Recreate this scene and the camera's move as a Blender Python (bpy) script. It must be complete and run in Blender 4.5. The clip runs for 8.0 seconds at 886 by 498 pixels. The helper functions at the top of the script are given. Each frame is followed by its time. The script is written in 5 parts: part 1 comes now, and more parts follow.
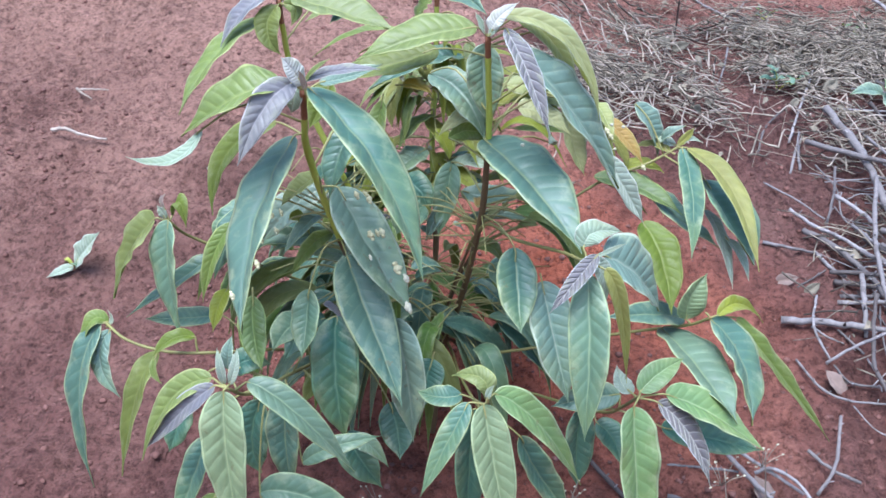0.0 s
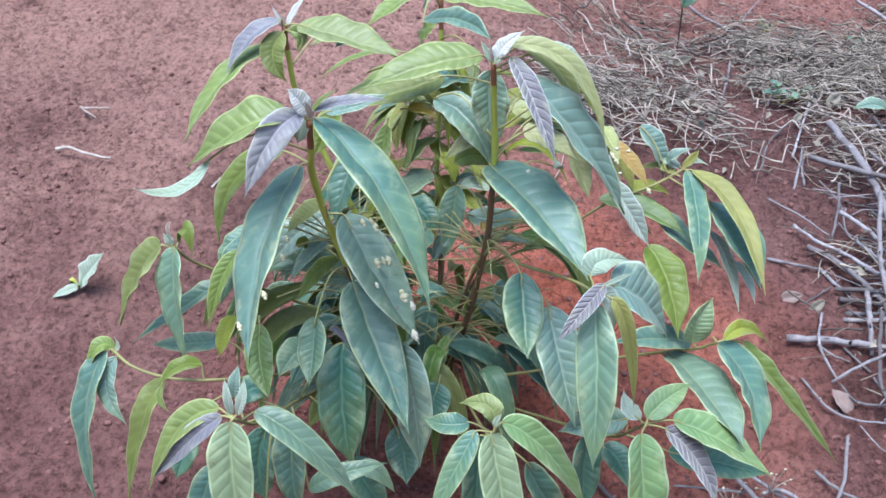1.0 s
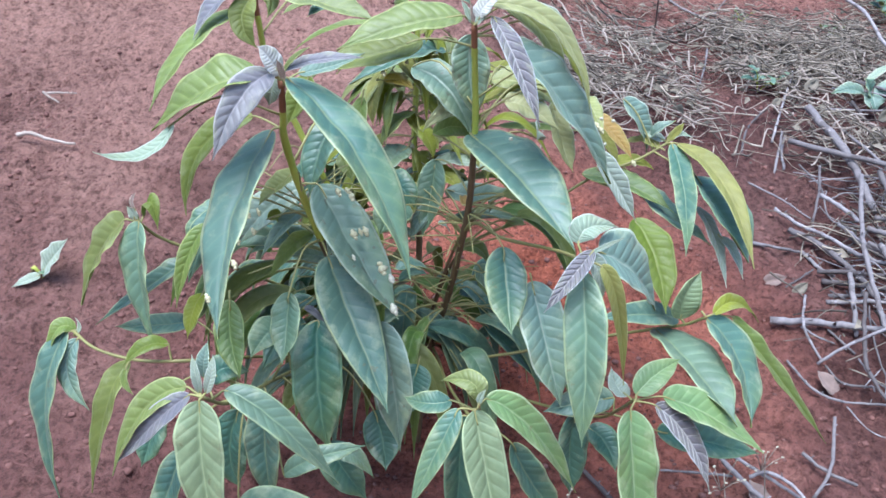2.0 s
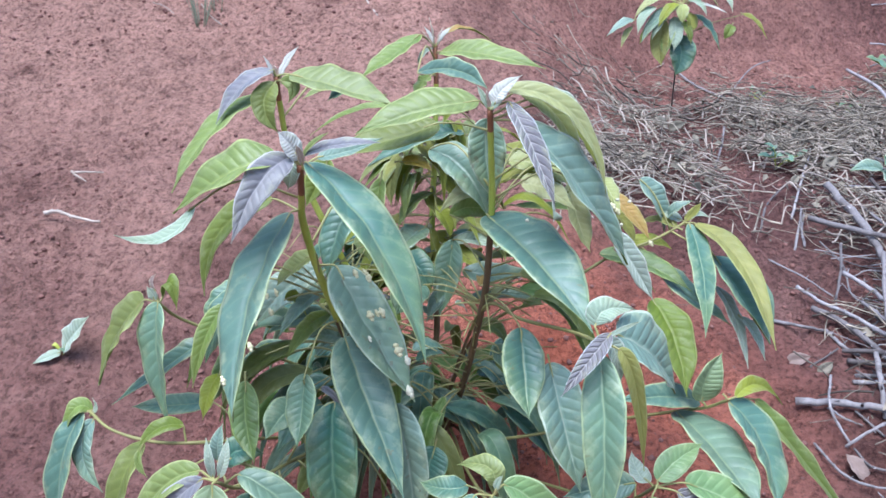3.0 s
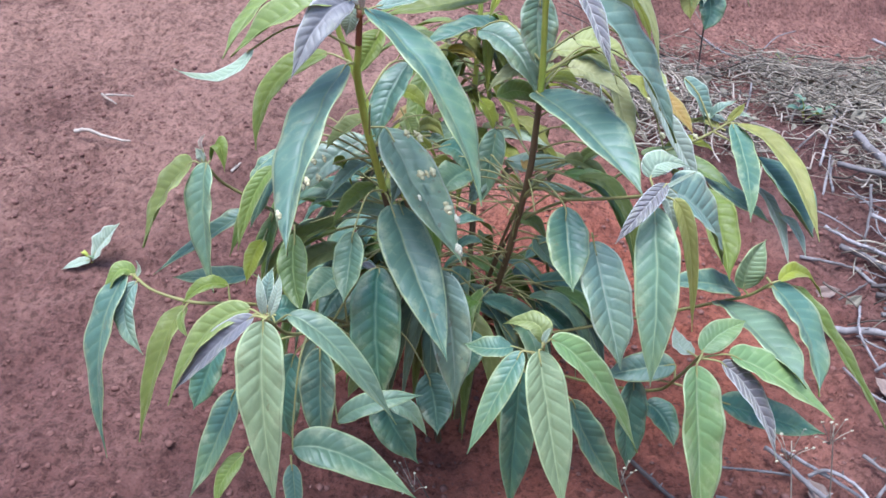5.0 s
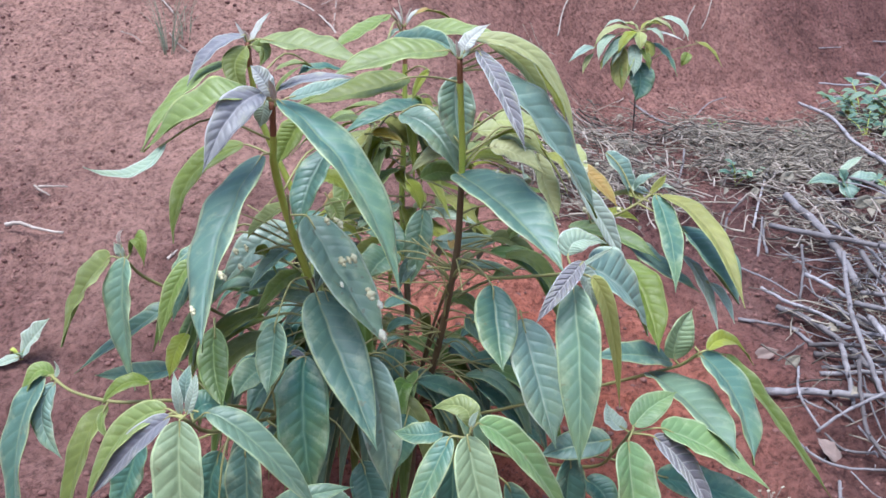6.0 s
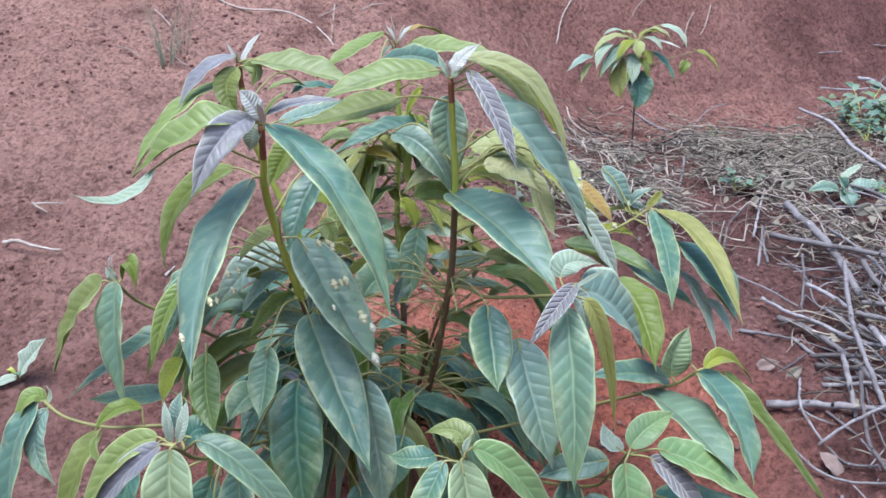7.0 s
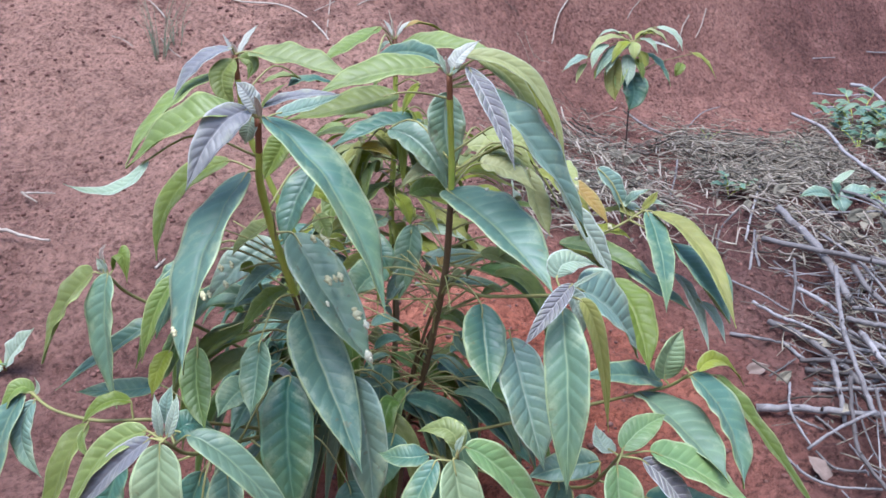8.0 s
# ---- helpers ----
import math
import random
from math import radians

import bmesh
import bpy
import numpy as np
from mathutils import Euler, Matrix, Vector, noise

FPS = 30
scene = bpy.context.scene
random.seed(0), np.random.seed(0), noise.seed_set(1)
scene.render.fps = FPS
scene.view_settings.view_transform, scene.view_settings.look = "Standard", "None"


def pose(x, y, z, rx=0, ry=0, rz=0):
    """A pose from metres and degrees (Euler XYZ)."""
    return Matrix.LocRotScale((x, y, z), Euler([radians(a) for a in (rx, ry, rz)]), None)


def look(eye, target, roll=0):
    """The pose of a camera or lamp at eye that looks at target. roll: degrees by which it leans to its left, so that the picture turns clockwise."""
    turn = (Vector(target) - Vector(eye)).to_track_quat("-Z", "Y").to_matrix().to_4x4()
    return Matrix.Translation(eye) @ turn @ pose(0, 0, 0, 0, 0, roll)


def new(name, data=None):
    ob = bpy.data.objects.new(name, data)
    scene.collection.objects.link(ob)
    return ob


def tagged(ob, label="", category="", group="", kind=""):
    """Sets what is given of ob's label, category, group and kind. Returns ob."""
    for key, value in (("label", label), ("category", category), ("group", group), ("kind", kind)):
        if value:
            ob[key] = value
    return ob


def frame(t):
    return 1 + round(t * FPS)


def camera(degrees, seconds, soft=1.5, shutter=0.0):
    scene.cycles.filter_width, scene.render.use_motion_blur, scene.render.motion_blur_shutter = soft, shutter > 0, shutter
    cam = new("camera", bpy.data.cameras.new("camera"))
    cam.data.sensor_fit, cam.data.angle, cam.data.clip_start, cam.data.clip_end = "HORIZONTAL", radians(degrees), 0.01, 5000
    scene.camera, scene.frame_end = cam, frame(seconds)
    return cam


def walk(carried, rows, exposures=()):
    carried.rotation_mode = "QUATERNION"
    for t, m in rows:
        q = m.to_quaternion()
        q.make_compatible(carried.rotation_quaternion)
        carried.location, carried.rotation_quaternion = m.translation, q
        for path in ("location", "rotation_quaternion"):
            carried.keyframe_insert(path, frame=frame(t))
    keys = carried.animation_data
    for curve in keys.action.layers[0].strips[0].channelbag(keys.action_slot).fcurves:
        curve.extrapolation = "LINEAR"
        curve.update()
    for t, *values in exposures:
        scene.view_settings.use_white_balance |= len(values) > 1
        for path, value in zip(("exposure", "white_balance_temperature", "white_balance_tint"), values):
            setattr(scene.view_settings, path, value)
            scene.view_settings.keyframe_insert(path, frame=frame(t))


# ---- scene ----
cam = camera(55.8, 8.0, soft=1.6)
PATH = [
    (0, (0.026, 0.019, 1.018), (0.037, 1.808, 0.123), 0.2),
    (0.5, (0.024, 0.027, 1.027), (0.032, 1.818, 0.137), -0.3),
    (1, (0.02, 0.031, 1.042), (0.027, 1.827, 0.161), -0.1),
    (2.3, (0.012, 0.06, 0.975), (0.09, 1.861, 0.108), 0.4),
    (3, (0.018, 0.06, 0.994), (0.039, 1.928, 0.28), -0.2),
    (3.5, (0.012, 0.06, 0.962), (0.053, 1.917, 0.221), -0.2),
    (4, (-0.007, 0.046, 0.897), (0.027, 1.882, 0.105), 0.4),
    (4.2, (-0.015, 0.038, 0.879), (0.015, 1.857, 0.049), 0.6),
    (5.3, (-0.039, -0.006, 0.831), (-0.019, 1.883, 0.175), 2.2),
    (5.5, (-0.027, -0.003, 0.837), (0.034, 1.896, 0.212), 1.8),
    (6, (0.008, 0.01, 0.85), (0.114, 1.929, 0.294), 0.0),
    (6.5, (0.025, 0.022, 0.869), (0.136, 1.95, 0.348), -0.5),
    (7, (0.023, 0.022, 0.867), (0.119, 1.944, 0.323), -0.7),
    (7.5, (0.018, 0.024, 0.867), (0.135, 1.946, 0.328), 0.1),
    (8, (0.016, 0.029, 0.865), (0.137, 1.948, 0.316), 0.6),
]
EXPOSURE = [(0, 1.12, 5340, 10), (4, 1.11, 5300, 10.5), (5.4, 1.14, 5420, 11), (6.4, 0.97, 5480, 10.5), (8, 0.97, 5430, 10)]
walk(cam, [(t, look(eye, target, roll)) for t, eye, target, roll in PATH], EXPOSURE)

# World and light: a soft, hazy sky with the sun veiled.
world = bpy.data.worlds.new("world")
scene.world = world
world.use_nodes = True
sky = world.node_tree.nodes.new("ShaderNodeTexSky")
sky.sky_type, sky.sun_disc = "NISHITA", False
sky.sun_elevation, sky.sun_rotation = radians(68), radians(-155)
sky.air_density, sky.dust_density, sky.ozone_density = 1.0, 2.2, 1.2
backdrop = world.node_tree.nodes["Background"]
backdrop.inputs["Strength"].default_value = 0.15
world.node_tree.links.new(sky.outputs["Color"], backdrop.inputs["Color"])

sun = new("sun", bpy.data.lights.new("sun", "SUN"))
sun.data.energy, sun.data.angle, sun.data.color = 2.9, radians(38), (1.0, 0.98, 0.95)
sun.matrix_world = look((-0.6, 0.3, 5.0), (0, 1.5, 0.2))


# ---- materials ----
def material(name, rough=0.6, spec=0.5):
    m = bpy.data.materials.new(name)
    m.use_nodes = True
    b = m.node_tree.nodes["Principled BSDF"]
    b.inputs["Roughness"].default_value = rough
    b.inputs["Specular IOR Level"].default_value = spec
    return m, m.node_tree.nodes, m.node_tree.links, b


def math_node(nodes, links, op, a, b=None, c=None):
    n = nodes.new("ShaderNodeMath")
    n.operation = op
    for i, v in enumerate((a, b, c)):
        if v is None:
            continue
        if isinstance(v, (int, float)):
            n.inputs[i].default_value = v
        else:
            links.new(v, n.inputs[i])
    return n.outputs[0]


def noise_tex(nodes, links, scale, detail=4, rough=0.55, coords=None):
    n = nodes.new("ShaderNodeTexNoise")
    n.inputs["Scale"].default_value, n.inputs["Detail"].default_value, n.inputs["Roughness"].default_value = scale, detail, rough
    if coords is not None:
        links.new(coords, n.inputs["Vector"])
    return n.outputs["Fac"]


def ramp(nodes, links, fac, stops):
    n = nodes.new("ShaderNodeValToRGB")
    while len(n.color_ramp.elements) < len(stops):
        n.color_ramp.elements.new(0.5)
    for e, (p, c) in zip(n.color_ramp.elements, stops):
        e.position, e.color = p, (*c, 1)
    links.new(fac, n.inputs["Fac"])
    return n.outputs["Color"]


def mix(nodes, links, fac, a, b, kind="MIX"):
    n = nodes.new("ShaderNodeMix")
    n.data_type, n.blend_type = "RGBA", kind
    for socket, v in ((n.inputs[0], fac), (n.inputs[6], a), (n.inputs[7], b)):
        if isinstance(v, (int, float)):
            socket.default_value = v
        elif isinstance(v, tuple):
            socket.default_value = (*v, 1)
        else:
            links.new(v, socket)
    return n.outputs[2]


def bump(nodes, links, height, strength, distance, shader, chain=None):
    n = nodes.new("ShaderNodeBump")
    n.inputs["Strength"].default_value, n.inputs["Distance"].default_value = strength, distance
    links.new(height, n.inputs["Height"])
    if chain is not None:
        links.new(chain, n.inputs["Normal"])
    links.new(n.outputs[0], shader.inputs["Normal"])
    return n.outputs[0]


VEINS = 11


def leaf_material(name, face, rib, rough, spec, through_light, spots=0.0, ribbed=0.08, green_tip=(0.22, 0.26, 0.05), hair=0.06):
    """Leaf skin: face colour, paler ribs that sweep from the midrib to the tip, patchy tone, short hairs, and light that shines through."""
    m, nodes, links, b = material(name, rough, spec)
    uv = nodes.new("ShaderNodeUVMap").outputs[0]
    sep = nodes.new("ShaderNodeSeparateXYZ")
    links.new(uv, sep.inputs[0])
    u, v = sep.outputs[0], sep.outputs[1]
    info = nodes.new("ShaderNodeObjectInfo")
    chance = info.outputs["Random"]
    obj = nodes.new("ShaderNodeTexCoord").outputs["Object"]
    patch = noise_tex(nodes, links, 22, 4, 0.6, obj)
    grain = noise_tex(nodes, links, 330, 3, 0.65, obj)
    mottle = noise_tex(nodes, links, 75, 4, 0.65, obj)
    away = math_node(nodes, links, "ABSOLUTE", math_node(nodes, links, "MULTIPLY_ADD", v, 2.0, -1.0))
    sweep = math_node(nodes, links, "MULTIPLY", away, math_node(nodes, links, "MULTIPLY_ADD", away, 0.03, 0.085))
    sweep = math_node(nodes, links, "SUBTRACT", u, math_node(nodes, links, "MULTIPLY_ADD", patch, 0.02, sweep))
    saw = math_node(nodes, links, "PINGPONG", math_node(nodes, links, "MULTIPLY", sweep, float(VEINS)), 0.5)
    side = math_node(nodes, links, "MAXIMUM", math_node(nodes, links, "MULTIPLY_ADD", saw, -9.0, 1.0), 0.0)
    mid = math_node(nodes, links, "MAXIMUM", math_node(nodes, links, "MULTIPLY_ADD", away, -17.0, 1.0), 0.0)
    hsv = nodes.new("ShaderNodeHueSaturation")
    hsv.inputs["Color"].default_value = (*face, 1)
    links.new(math_node(nodes, links, "MULTIPLY_ADD", chance, 0.035, 0.482), hsv.inputs["Hue"])
    links.new(math_node(nodes, links, "MULTIPLY_ADD", patch, 0.9, math_node(nodes, links, "MULTIPLY_ADD", mottle, 0.5, 0.38)), hsv.inputs["Value"])
    links.new(math_node(nodes, links, "MULTIPLY_ADD", chance, 0.3, 0.85), hsv.inputs["Saturation"])
    colour = hsv.outputs[0]
    turning = math_node(nodes, links, "MULTIPLY_ADD", u, 0.8, math_node(nodes, links, "MULTIPLY_ADD", away, 0.35, -0.75))
    turning = math_node(nodes, links, "ADD", turning, math_node(nodes, links, "MULTIPLY_ADD", patch, 1.6, math_node(nodes, links, "MULTIPLY_ADD", chance, 0.7, -0.95)))
    turning = math_node(nodes, links, "MINIMUM", math_node(nodes, links, "MAXIMUM", turning, 0.0), 0.62)
    colour = mix(nodes, links, turning, colour, tuple(0.35 * a + 0.65 * c for a, c in zip(face, green_tip)))
    between = math_node(nodes, links, "MULTIPLY", math_node(nodes, links, "MULTIPLY", saw, 2.0), math_node(nodes, links, "MULTIPLY_ADD", mottle, 0.7, -0.1))
    colour = mix(nodes, links, math_node(nodes, links, "MAXIMUM", between, 0.0), colour, tuple(0.5 * c for c in face))
    worn = math_node(nodes, links, "MULTIPLY_ADD", noise_tex(nodes, links, 38, 4, 0.7, obj), 2.6, math_node(nodes, links, "MULTIPLY_ADD", away, 0.7, -1.75))
    worn = math_node(nodes, links, "MINIMUM", math_node(nodes, links, "MAXIMUM", worn, 0.0), 0.5)
    colour = mix(nodes, links, worn, colour, tuple(0.3 * a + 0.7 * c for a, c in zip(face, (0.52, 0.53, 0.29))))
    colour = mix(nodes, links, math_node(nodes, links, "MULTIPLY", side, 0.06 + 0.7 * ribbed), colour, rib)
    colour = mix(nodes, links, math_node(nodes, links, "MULTIPLY", mid, 0.7), colour, rib)
    rim = math_node(nodes, links, "MULTIPLY", math_node(nodes, links, "GREATER_THAN", math_node(nodes, links, "MULTIPLY_ADD", patch, 0.12, away), 0.98), math_node(nodes, links, "MULTIPLY_ADD", mottle, 0.8, 0.3))
    colour = mix(nodes, links, rim, colour, tuple(min(0.72, 1.35 * c) for c in rib))
    colour = mix(nodes, links, math_node(nodes, links, "MULTIPLY", grain, 0.25), colour, tuple(0.55 * c for c in face))
    blot = math_node(nodes, links, "MULTIPLY", math_node(nodes, links, "GREATER_THAN", noise_tex(nodes, links, 48, 3, 0.6, obj), 0.70), 0.45)
    colour = mix(nodes, links, blot, colour, (0.15, 0.12, 0.05))
    if spots:
        dots = noise_tex(nodes, links, 75, 2, 0.5, obj)
        dots = math_node(nodes, links, "MULTIPLY", math_node(nodes, links, "GREATER_THAN", dots, 0.66), spots)
        colour = mix(nodes, links, dots, colour, (0.10, 0.07, 0.04))
    links.new(colour, b.inputs["Base Color"])
    links.new(math_node(nodes, links, "MULTIPLY_ADD", mottle, 0.35, rough - 0.2), b.inputs["Roughness"])
    b.inputs["Sheen Weight"].default_value, b.inputs["Sheen Roughness"].default_value = hair, 0.45
    b.inputs["Sheen Tint"].default_value = (0.95, 0.95, 0.80, 1)
    panel = math_node(nodes, links, "SMOOTH_MIN", math_node(nodes, links, "MULTIPLY", saw, 4.0), 1.0, 0.5)
    panel = math_node(nodes, links, "MULTIPLY", panel, math_node(nodes, links, "MINIMUM", math_node(nodes, links, "MULTIPLY", away, 6.0), 1.0))
    height = math_node(nodes, links, "MULTIPLY_ADD", mottle, 1.1, math_node(nodes, links, "MULTIPLY_ADD", grain, 0.25, panel))
    bump(nodes, links, height, min(1.0, 0.17 + 1.1 * ribbed), 0.0018, b)
    glow = nodes.new("ShaderNodeBsdfTranslucent")
    links.new(mix(nodes, links, 0.5, colour, (0.34, 0.42, 0.05)), glow.inputs["Color"])
    both = nodes.new("ShaderNodeMixShader")
    both.inputs[0].default_value = through_light
    links.new(b.outputs[0], both.inputs[1])
    links.new(glow.outputs[0], both.inputs[2])
    links.new(both.outputs[0], nodes["Material Output"].inputs["Surface"])
    return m


def stem_material(name, low, high, rough=0.55):
    m, nodes, links, b = material(name, rough, 0.4)
    obj = nodes.new("ShaderNodeTexCoord").outputs["Object"]
    big, fine = noise_tex(nodes, links, 14, 3, 0.5, obj), noise_tex(nodes, links, 220, 4, 0.6, obj)
    colour = ramp(nodes, links, big, [(0.3, low), (0.7, high)])
    colour = mix(nodes, links, math_node(nodes, links, "MULTIPLY", fine, 0.35), colour, tuple(0.5 * c for c in low))
    links.new(colour, b.inputs["Base Color"])
    bump(nodes, links, fine, 0.5, 0.0008, b)
    return m


def soil_material():
    m, nodes, links, b = material("red_soil", 0.95, 0.2)
    obj = nodes.new("ShaderNodeTexCoord").outputs["Object"]
    broad = noise_tex(nodes, links, 2.6, 7, 0.72, obj)
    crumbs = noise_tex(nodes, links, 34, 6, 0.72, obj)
    grit = noise_tex(nodes, links, 70, 7, 0.78, obj)
    colour = ramp(nodes, links, broad, [(0.34, (0.109, 0.049, 0.039)), (0.5, (0.181, 0.083, 0.067)), (0.66, (0.30, 0.156, 0.122))])
    pos = nodes.new("ShaderNodeNewGeometry").outputs["Position"]
    # Third tint reddens the steep bank and paints in light its face lacks.
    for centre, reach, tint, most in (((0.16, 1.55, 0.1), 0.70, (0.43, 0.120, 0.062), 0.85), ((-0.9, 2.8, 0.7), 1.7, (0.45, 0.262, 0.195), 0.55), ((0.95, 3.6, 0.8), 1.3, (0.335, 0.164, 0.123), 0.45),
                                       # The (1.4, 2.2) tint paints shade on soil under litter and sticks.
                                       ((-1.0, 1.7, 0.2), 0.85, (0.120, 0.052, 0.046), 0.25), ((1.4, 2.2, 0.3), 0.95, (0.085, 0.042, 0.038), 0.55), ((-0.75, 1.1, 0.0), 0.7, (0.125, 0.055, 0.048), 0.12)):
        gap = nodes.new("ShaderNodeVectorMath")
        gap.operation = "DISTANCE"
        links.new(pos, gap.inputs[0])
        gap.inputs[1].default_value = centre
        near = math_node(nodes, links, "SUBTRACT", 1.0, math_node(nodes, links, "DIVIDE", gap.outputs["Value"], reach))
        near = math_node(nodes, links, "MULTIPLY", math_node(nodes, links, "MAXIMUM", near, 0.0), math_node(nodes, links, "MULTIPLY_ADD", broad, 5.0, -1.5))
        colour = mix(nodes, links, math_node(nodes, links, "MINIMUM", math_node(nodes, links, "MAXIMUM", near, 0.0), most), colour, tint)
    # Hollows of crumbs and grit painted darker, tops lighter, for weak relief shading.
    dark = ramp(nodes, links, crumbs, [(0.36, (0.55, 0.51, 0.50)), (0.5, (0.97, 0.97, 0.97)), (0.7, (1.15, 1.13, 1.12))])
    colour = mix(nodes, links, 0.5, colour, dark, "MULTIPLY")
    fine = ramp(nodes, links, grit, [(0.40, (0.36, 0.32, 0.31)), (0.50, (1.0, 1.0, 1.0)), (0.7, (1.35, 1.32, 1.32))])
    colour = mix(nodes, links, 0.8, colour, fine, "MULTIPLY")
    links.new(colour, b.inputs["Base Color"])
    warp = nodes.new("ShaderNodeVectorMath")
    warp.operation = "ADD"
    links.new(obj, warp.inputs[0])
    shake = nodes.new("ShaderNodeTexNoise")
    shake.inputs["Scale"].default_value = 30
    links.new(obj, shake.inputs["Vector"])
    swing = nodes.new("ShaderNodeVectorMath")
    swing.operation = "SCALE"
    swing.inputs["Scale"].default_value = 0.035
    links.new(shake.outputs["Color"], swing.inputs[0])
    links.new(swing.outputs[0], warp.inputs[1])
    lumps = None
    for size, tall in ((24.0, 1.0), (58.0, 0.6)):
        cell = nodes.new("ShaderNodeTexVoronoi")
        cell.inputs["Scale"].default_value = size
        links.new(warp.outputs[0], cell.inputs["Vector"])
        sep = nodes.new("ShaderNodeSeparateColor")
        links.new(cell.outputs["Color"], sep.inputs[0])
        keep = math_node(nodes, links, "MAXIMUM", math_node(nodes, links, "MULTIPLY_ADD", sep.outputs[0], 1.9, -0.9), 0.0)
        dome = math_node(nodes, links, "MAXIMUM", math_node(nodes, links, "MULTIPLY_ADD", cell.outputs["Distance"], -2.0, 1.0), 0.0)
        h = math_node(nodes, links, "MULTIPLY", math_node(nodes, links, "MULTIPLY", keep, math_node(nodes, links, "SQRT", dome)), tall)
        lumps = h if lumps is None else math_node(nodes, links, "ADD", lumps, h)
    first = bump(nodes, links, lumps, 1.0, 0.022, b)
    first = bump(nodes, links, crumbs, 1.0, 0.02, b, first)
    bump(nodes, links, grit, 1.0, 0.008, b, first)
    return m


def dry_material(name, pale, dark, rough=0.85, streak=90):
    """Dead wood, straw or dry leaf, toned piece by piece."""
    m, nodes, links, b = material(name, rough, 0.25)
    obj = nodes.new("ShaderNodeTexCoord").outputs["Object"]
    geo, info = nodes.new("ShaderNodeNewGeometry"), nodes.new("ShaderNodeObjectInfo")
    piece = math_node(nodes, links, "FRACT", math_node(nodes, links, "ADD", geo.outputs["Random Per Island"], info.outputs["Random"]))
    fine = noise_tex(nodes, links, streak, 5, 0.65, obj)
    base = mix(nodes, links, piece, dark, pale)
    colour = mix(nodes, links, math_node(nodes, links, "MULTIPLY", fine, 0.7), base, tuple(0.45 * c for c in dark))
    links.new(colour, b.inputs["Base Color"])
    bark = math_node(nodes, links, "MULTIPLY", math_node(nodes, links, "GREATER_THAN", noise_tex(nodes, links, 17, 5, 0.7, obj), 0.56), 0.45)
    colour = mix(nodes, links, bark, colour, tuple(0.75 * c for c in dark))
    links.new(colour, b.inputs["Base Color"])
    bump(nodes, links, fine, 0.8, 0.003, b)
    return m


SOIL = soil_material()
# Blue in this green paints the sky's sheen over an olive leaf.
TEAL = (0.084, 0.165, 0.112)
LEAF = {
    "teal": leaf_material("leaf_blue_green", TEAL, (0.33, 0.36, 0.17), 0.5, 0.6, 0.16),
    "mid": leaf_material("leaf_mid_green", (0.128, 0.210, 0.122), (0.34, 0.40, 0.20), 0.5, 0.6, 0.22),
    "dark": leaf_material("leaf_dark_green", (0.052, 0.128, 0.082), (0.16, 0.25, 0.13), 0.48, 0.6, 0.14),
    "light": leaf_material("leaf_light_green", (0.215, 0.275, 0.060), (0.46, 0.48, 0.18), 0.5, 0.6, 0.36, 0.0, 0.14),
    "yellow": leaf_material("leaf_yellow_green", (0.430, 0.430, 0.075), (0.58, 0.56, 0.20), 0.5, 0.4, 0.55, 0.0, 0.14),
    "lime": leaf_material("leaf_lime", (0.450, 0.460, 0.170), (0.64, 0.64, 0.36), 0.5, 0.5, 0.45, 0.0, 0.14, (0.45, 0.42, 0.08)),
    "orange": leaf_material("leaf_orange", (0.430, 0.270, 0.060), (0.50, 0.40, 0.14), 0.5, 0.35, 0.35, 0.0, 0.2, (0.36, 0.33, 0.06)),
    "olive": leaf_material("leaf_olive", (0.185, 0.220, 0.042), (0.33, 0.35, 0.11), 0.5, 0.4, 0.4),
    "white": leaf_material("leaf_white_downy", (0.600, 0.575, 0.500), (0.74, 0.72, 0.62), 0.55, 0.4, 0.25, 0.0, 0.2, (0.52, 0.50, 0.36), 0.5),
    "pale": leaf_material("leaf_pale_young", (0.330, 0.395, 0.280), (0.60, 0.62, 0.46), 0.5, 0.4, 0.25, 0.0, 0.2, (0.33, 0.36, 0.17), 0.5),
    "purple": leaf_material("leaf_purple_young", (0.170, 0.158, 0.168), (0.40, 0.37, 0.36), 0.5, 0.5, 0.2, 0.0, 0.08, (0.26, 0.25, 0.20), 0.4),
    "sage": leaf_material("leaf_sage_green", (0.200, 0.280, 0.115), (0.42, 0.48, 0.25), 0.5, 0.6, 0.22, 0.0, 0.12),
    "fresh": leaf_material("leaf_fresh_green", (0.100, 0.170, 0.028), (0.28, 0.34, 0.10), 0.5, 0.5, 0.2),
    "striped": leaf_material("leaf_striped_young", (0.170, 0.148, 0.150), (0.64, 0.60, 0.54), 0.5, 0.5, 0.2, 0.0, 0.7, (0.26, 0.25, 0.20), 0.4),
    # Silver serves pale grey-green leaves, and paints white sheen on two of B's.
    "silver": leaf_material("leaf_silver_green", (0.165, 0.250, 0.185), (0.46, 0.50, 0.36), 0.48, 0.7, 0.22, 0.0, 0.22),
    "rosy": leaf_material("leaf_rosy_young", (0.430, 0.300, 0.235), (0.58, 0.48, 0.38), 0.55, 0.4, 0.25, 0.0, 0.3, (0.36, 0.30, 0.22), 0.4),
    "dull": leaf_material("leaf_wilted", (0.135, 0.200, 0.135), (0.28, 0.32, 0.23), 0.45, 0.6, 0.15, 0.5),
}
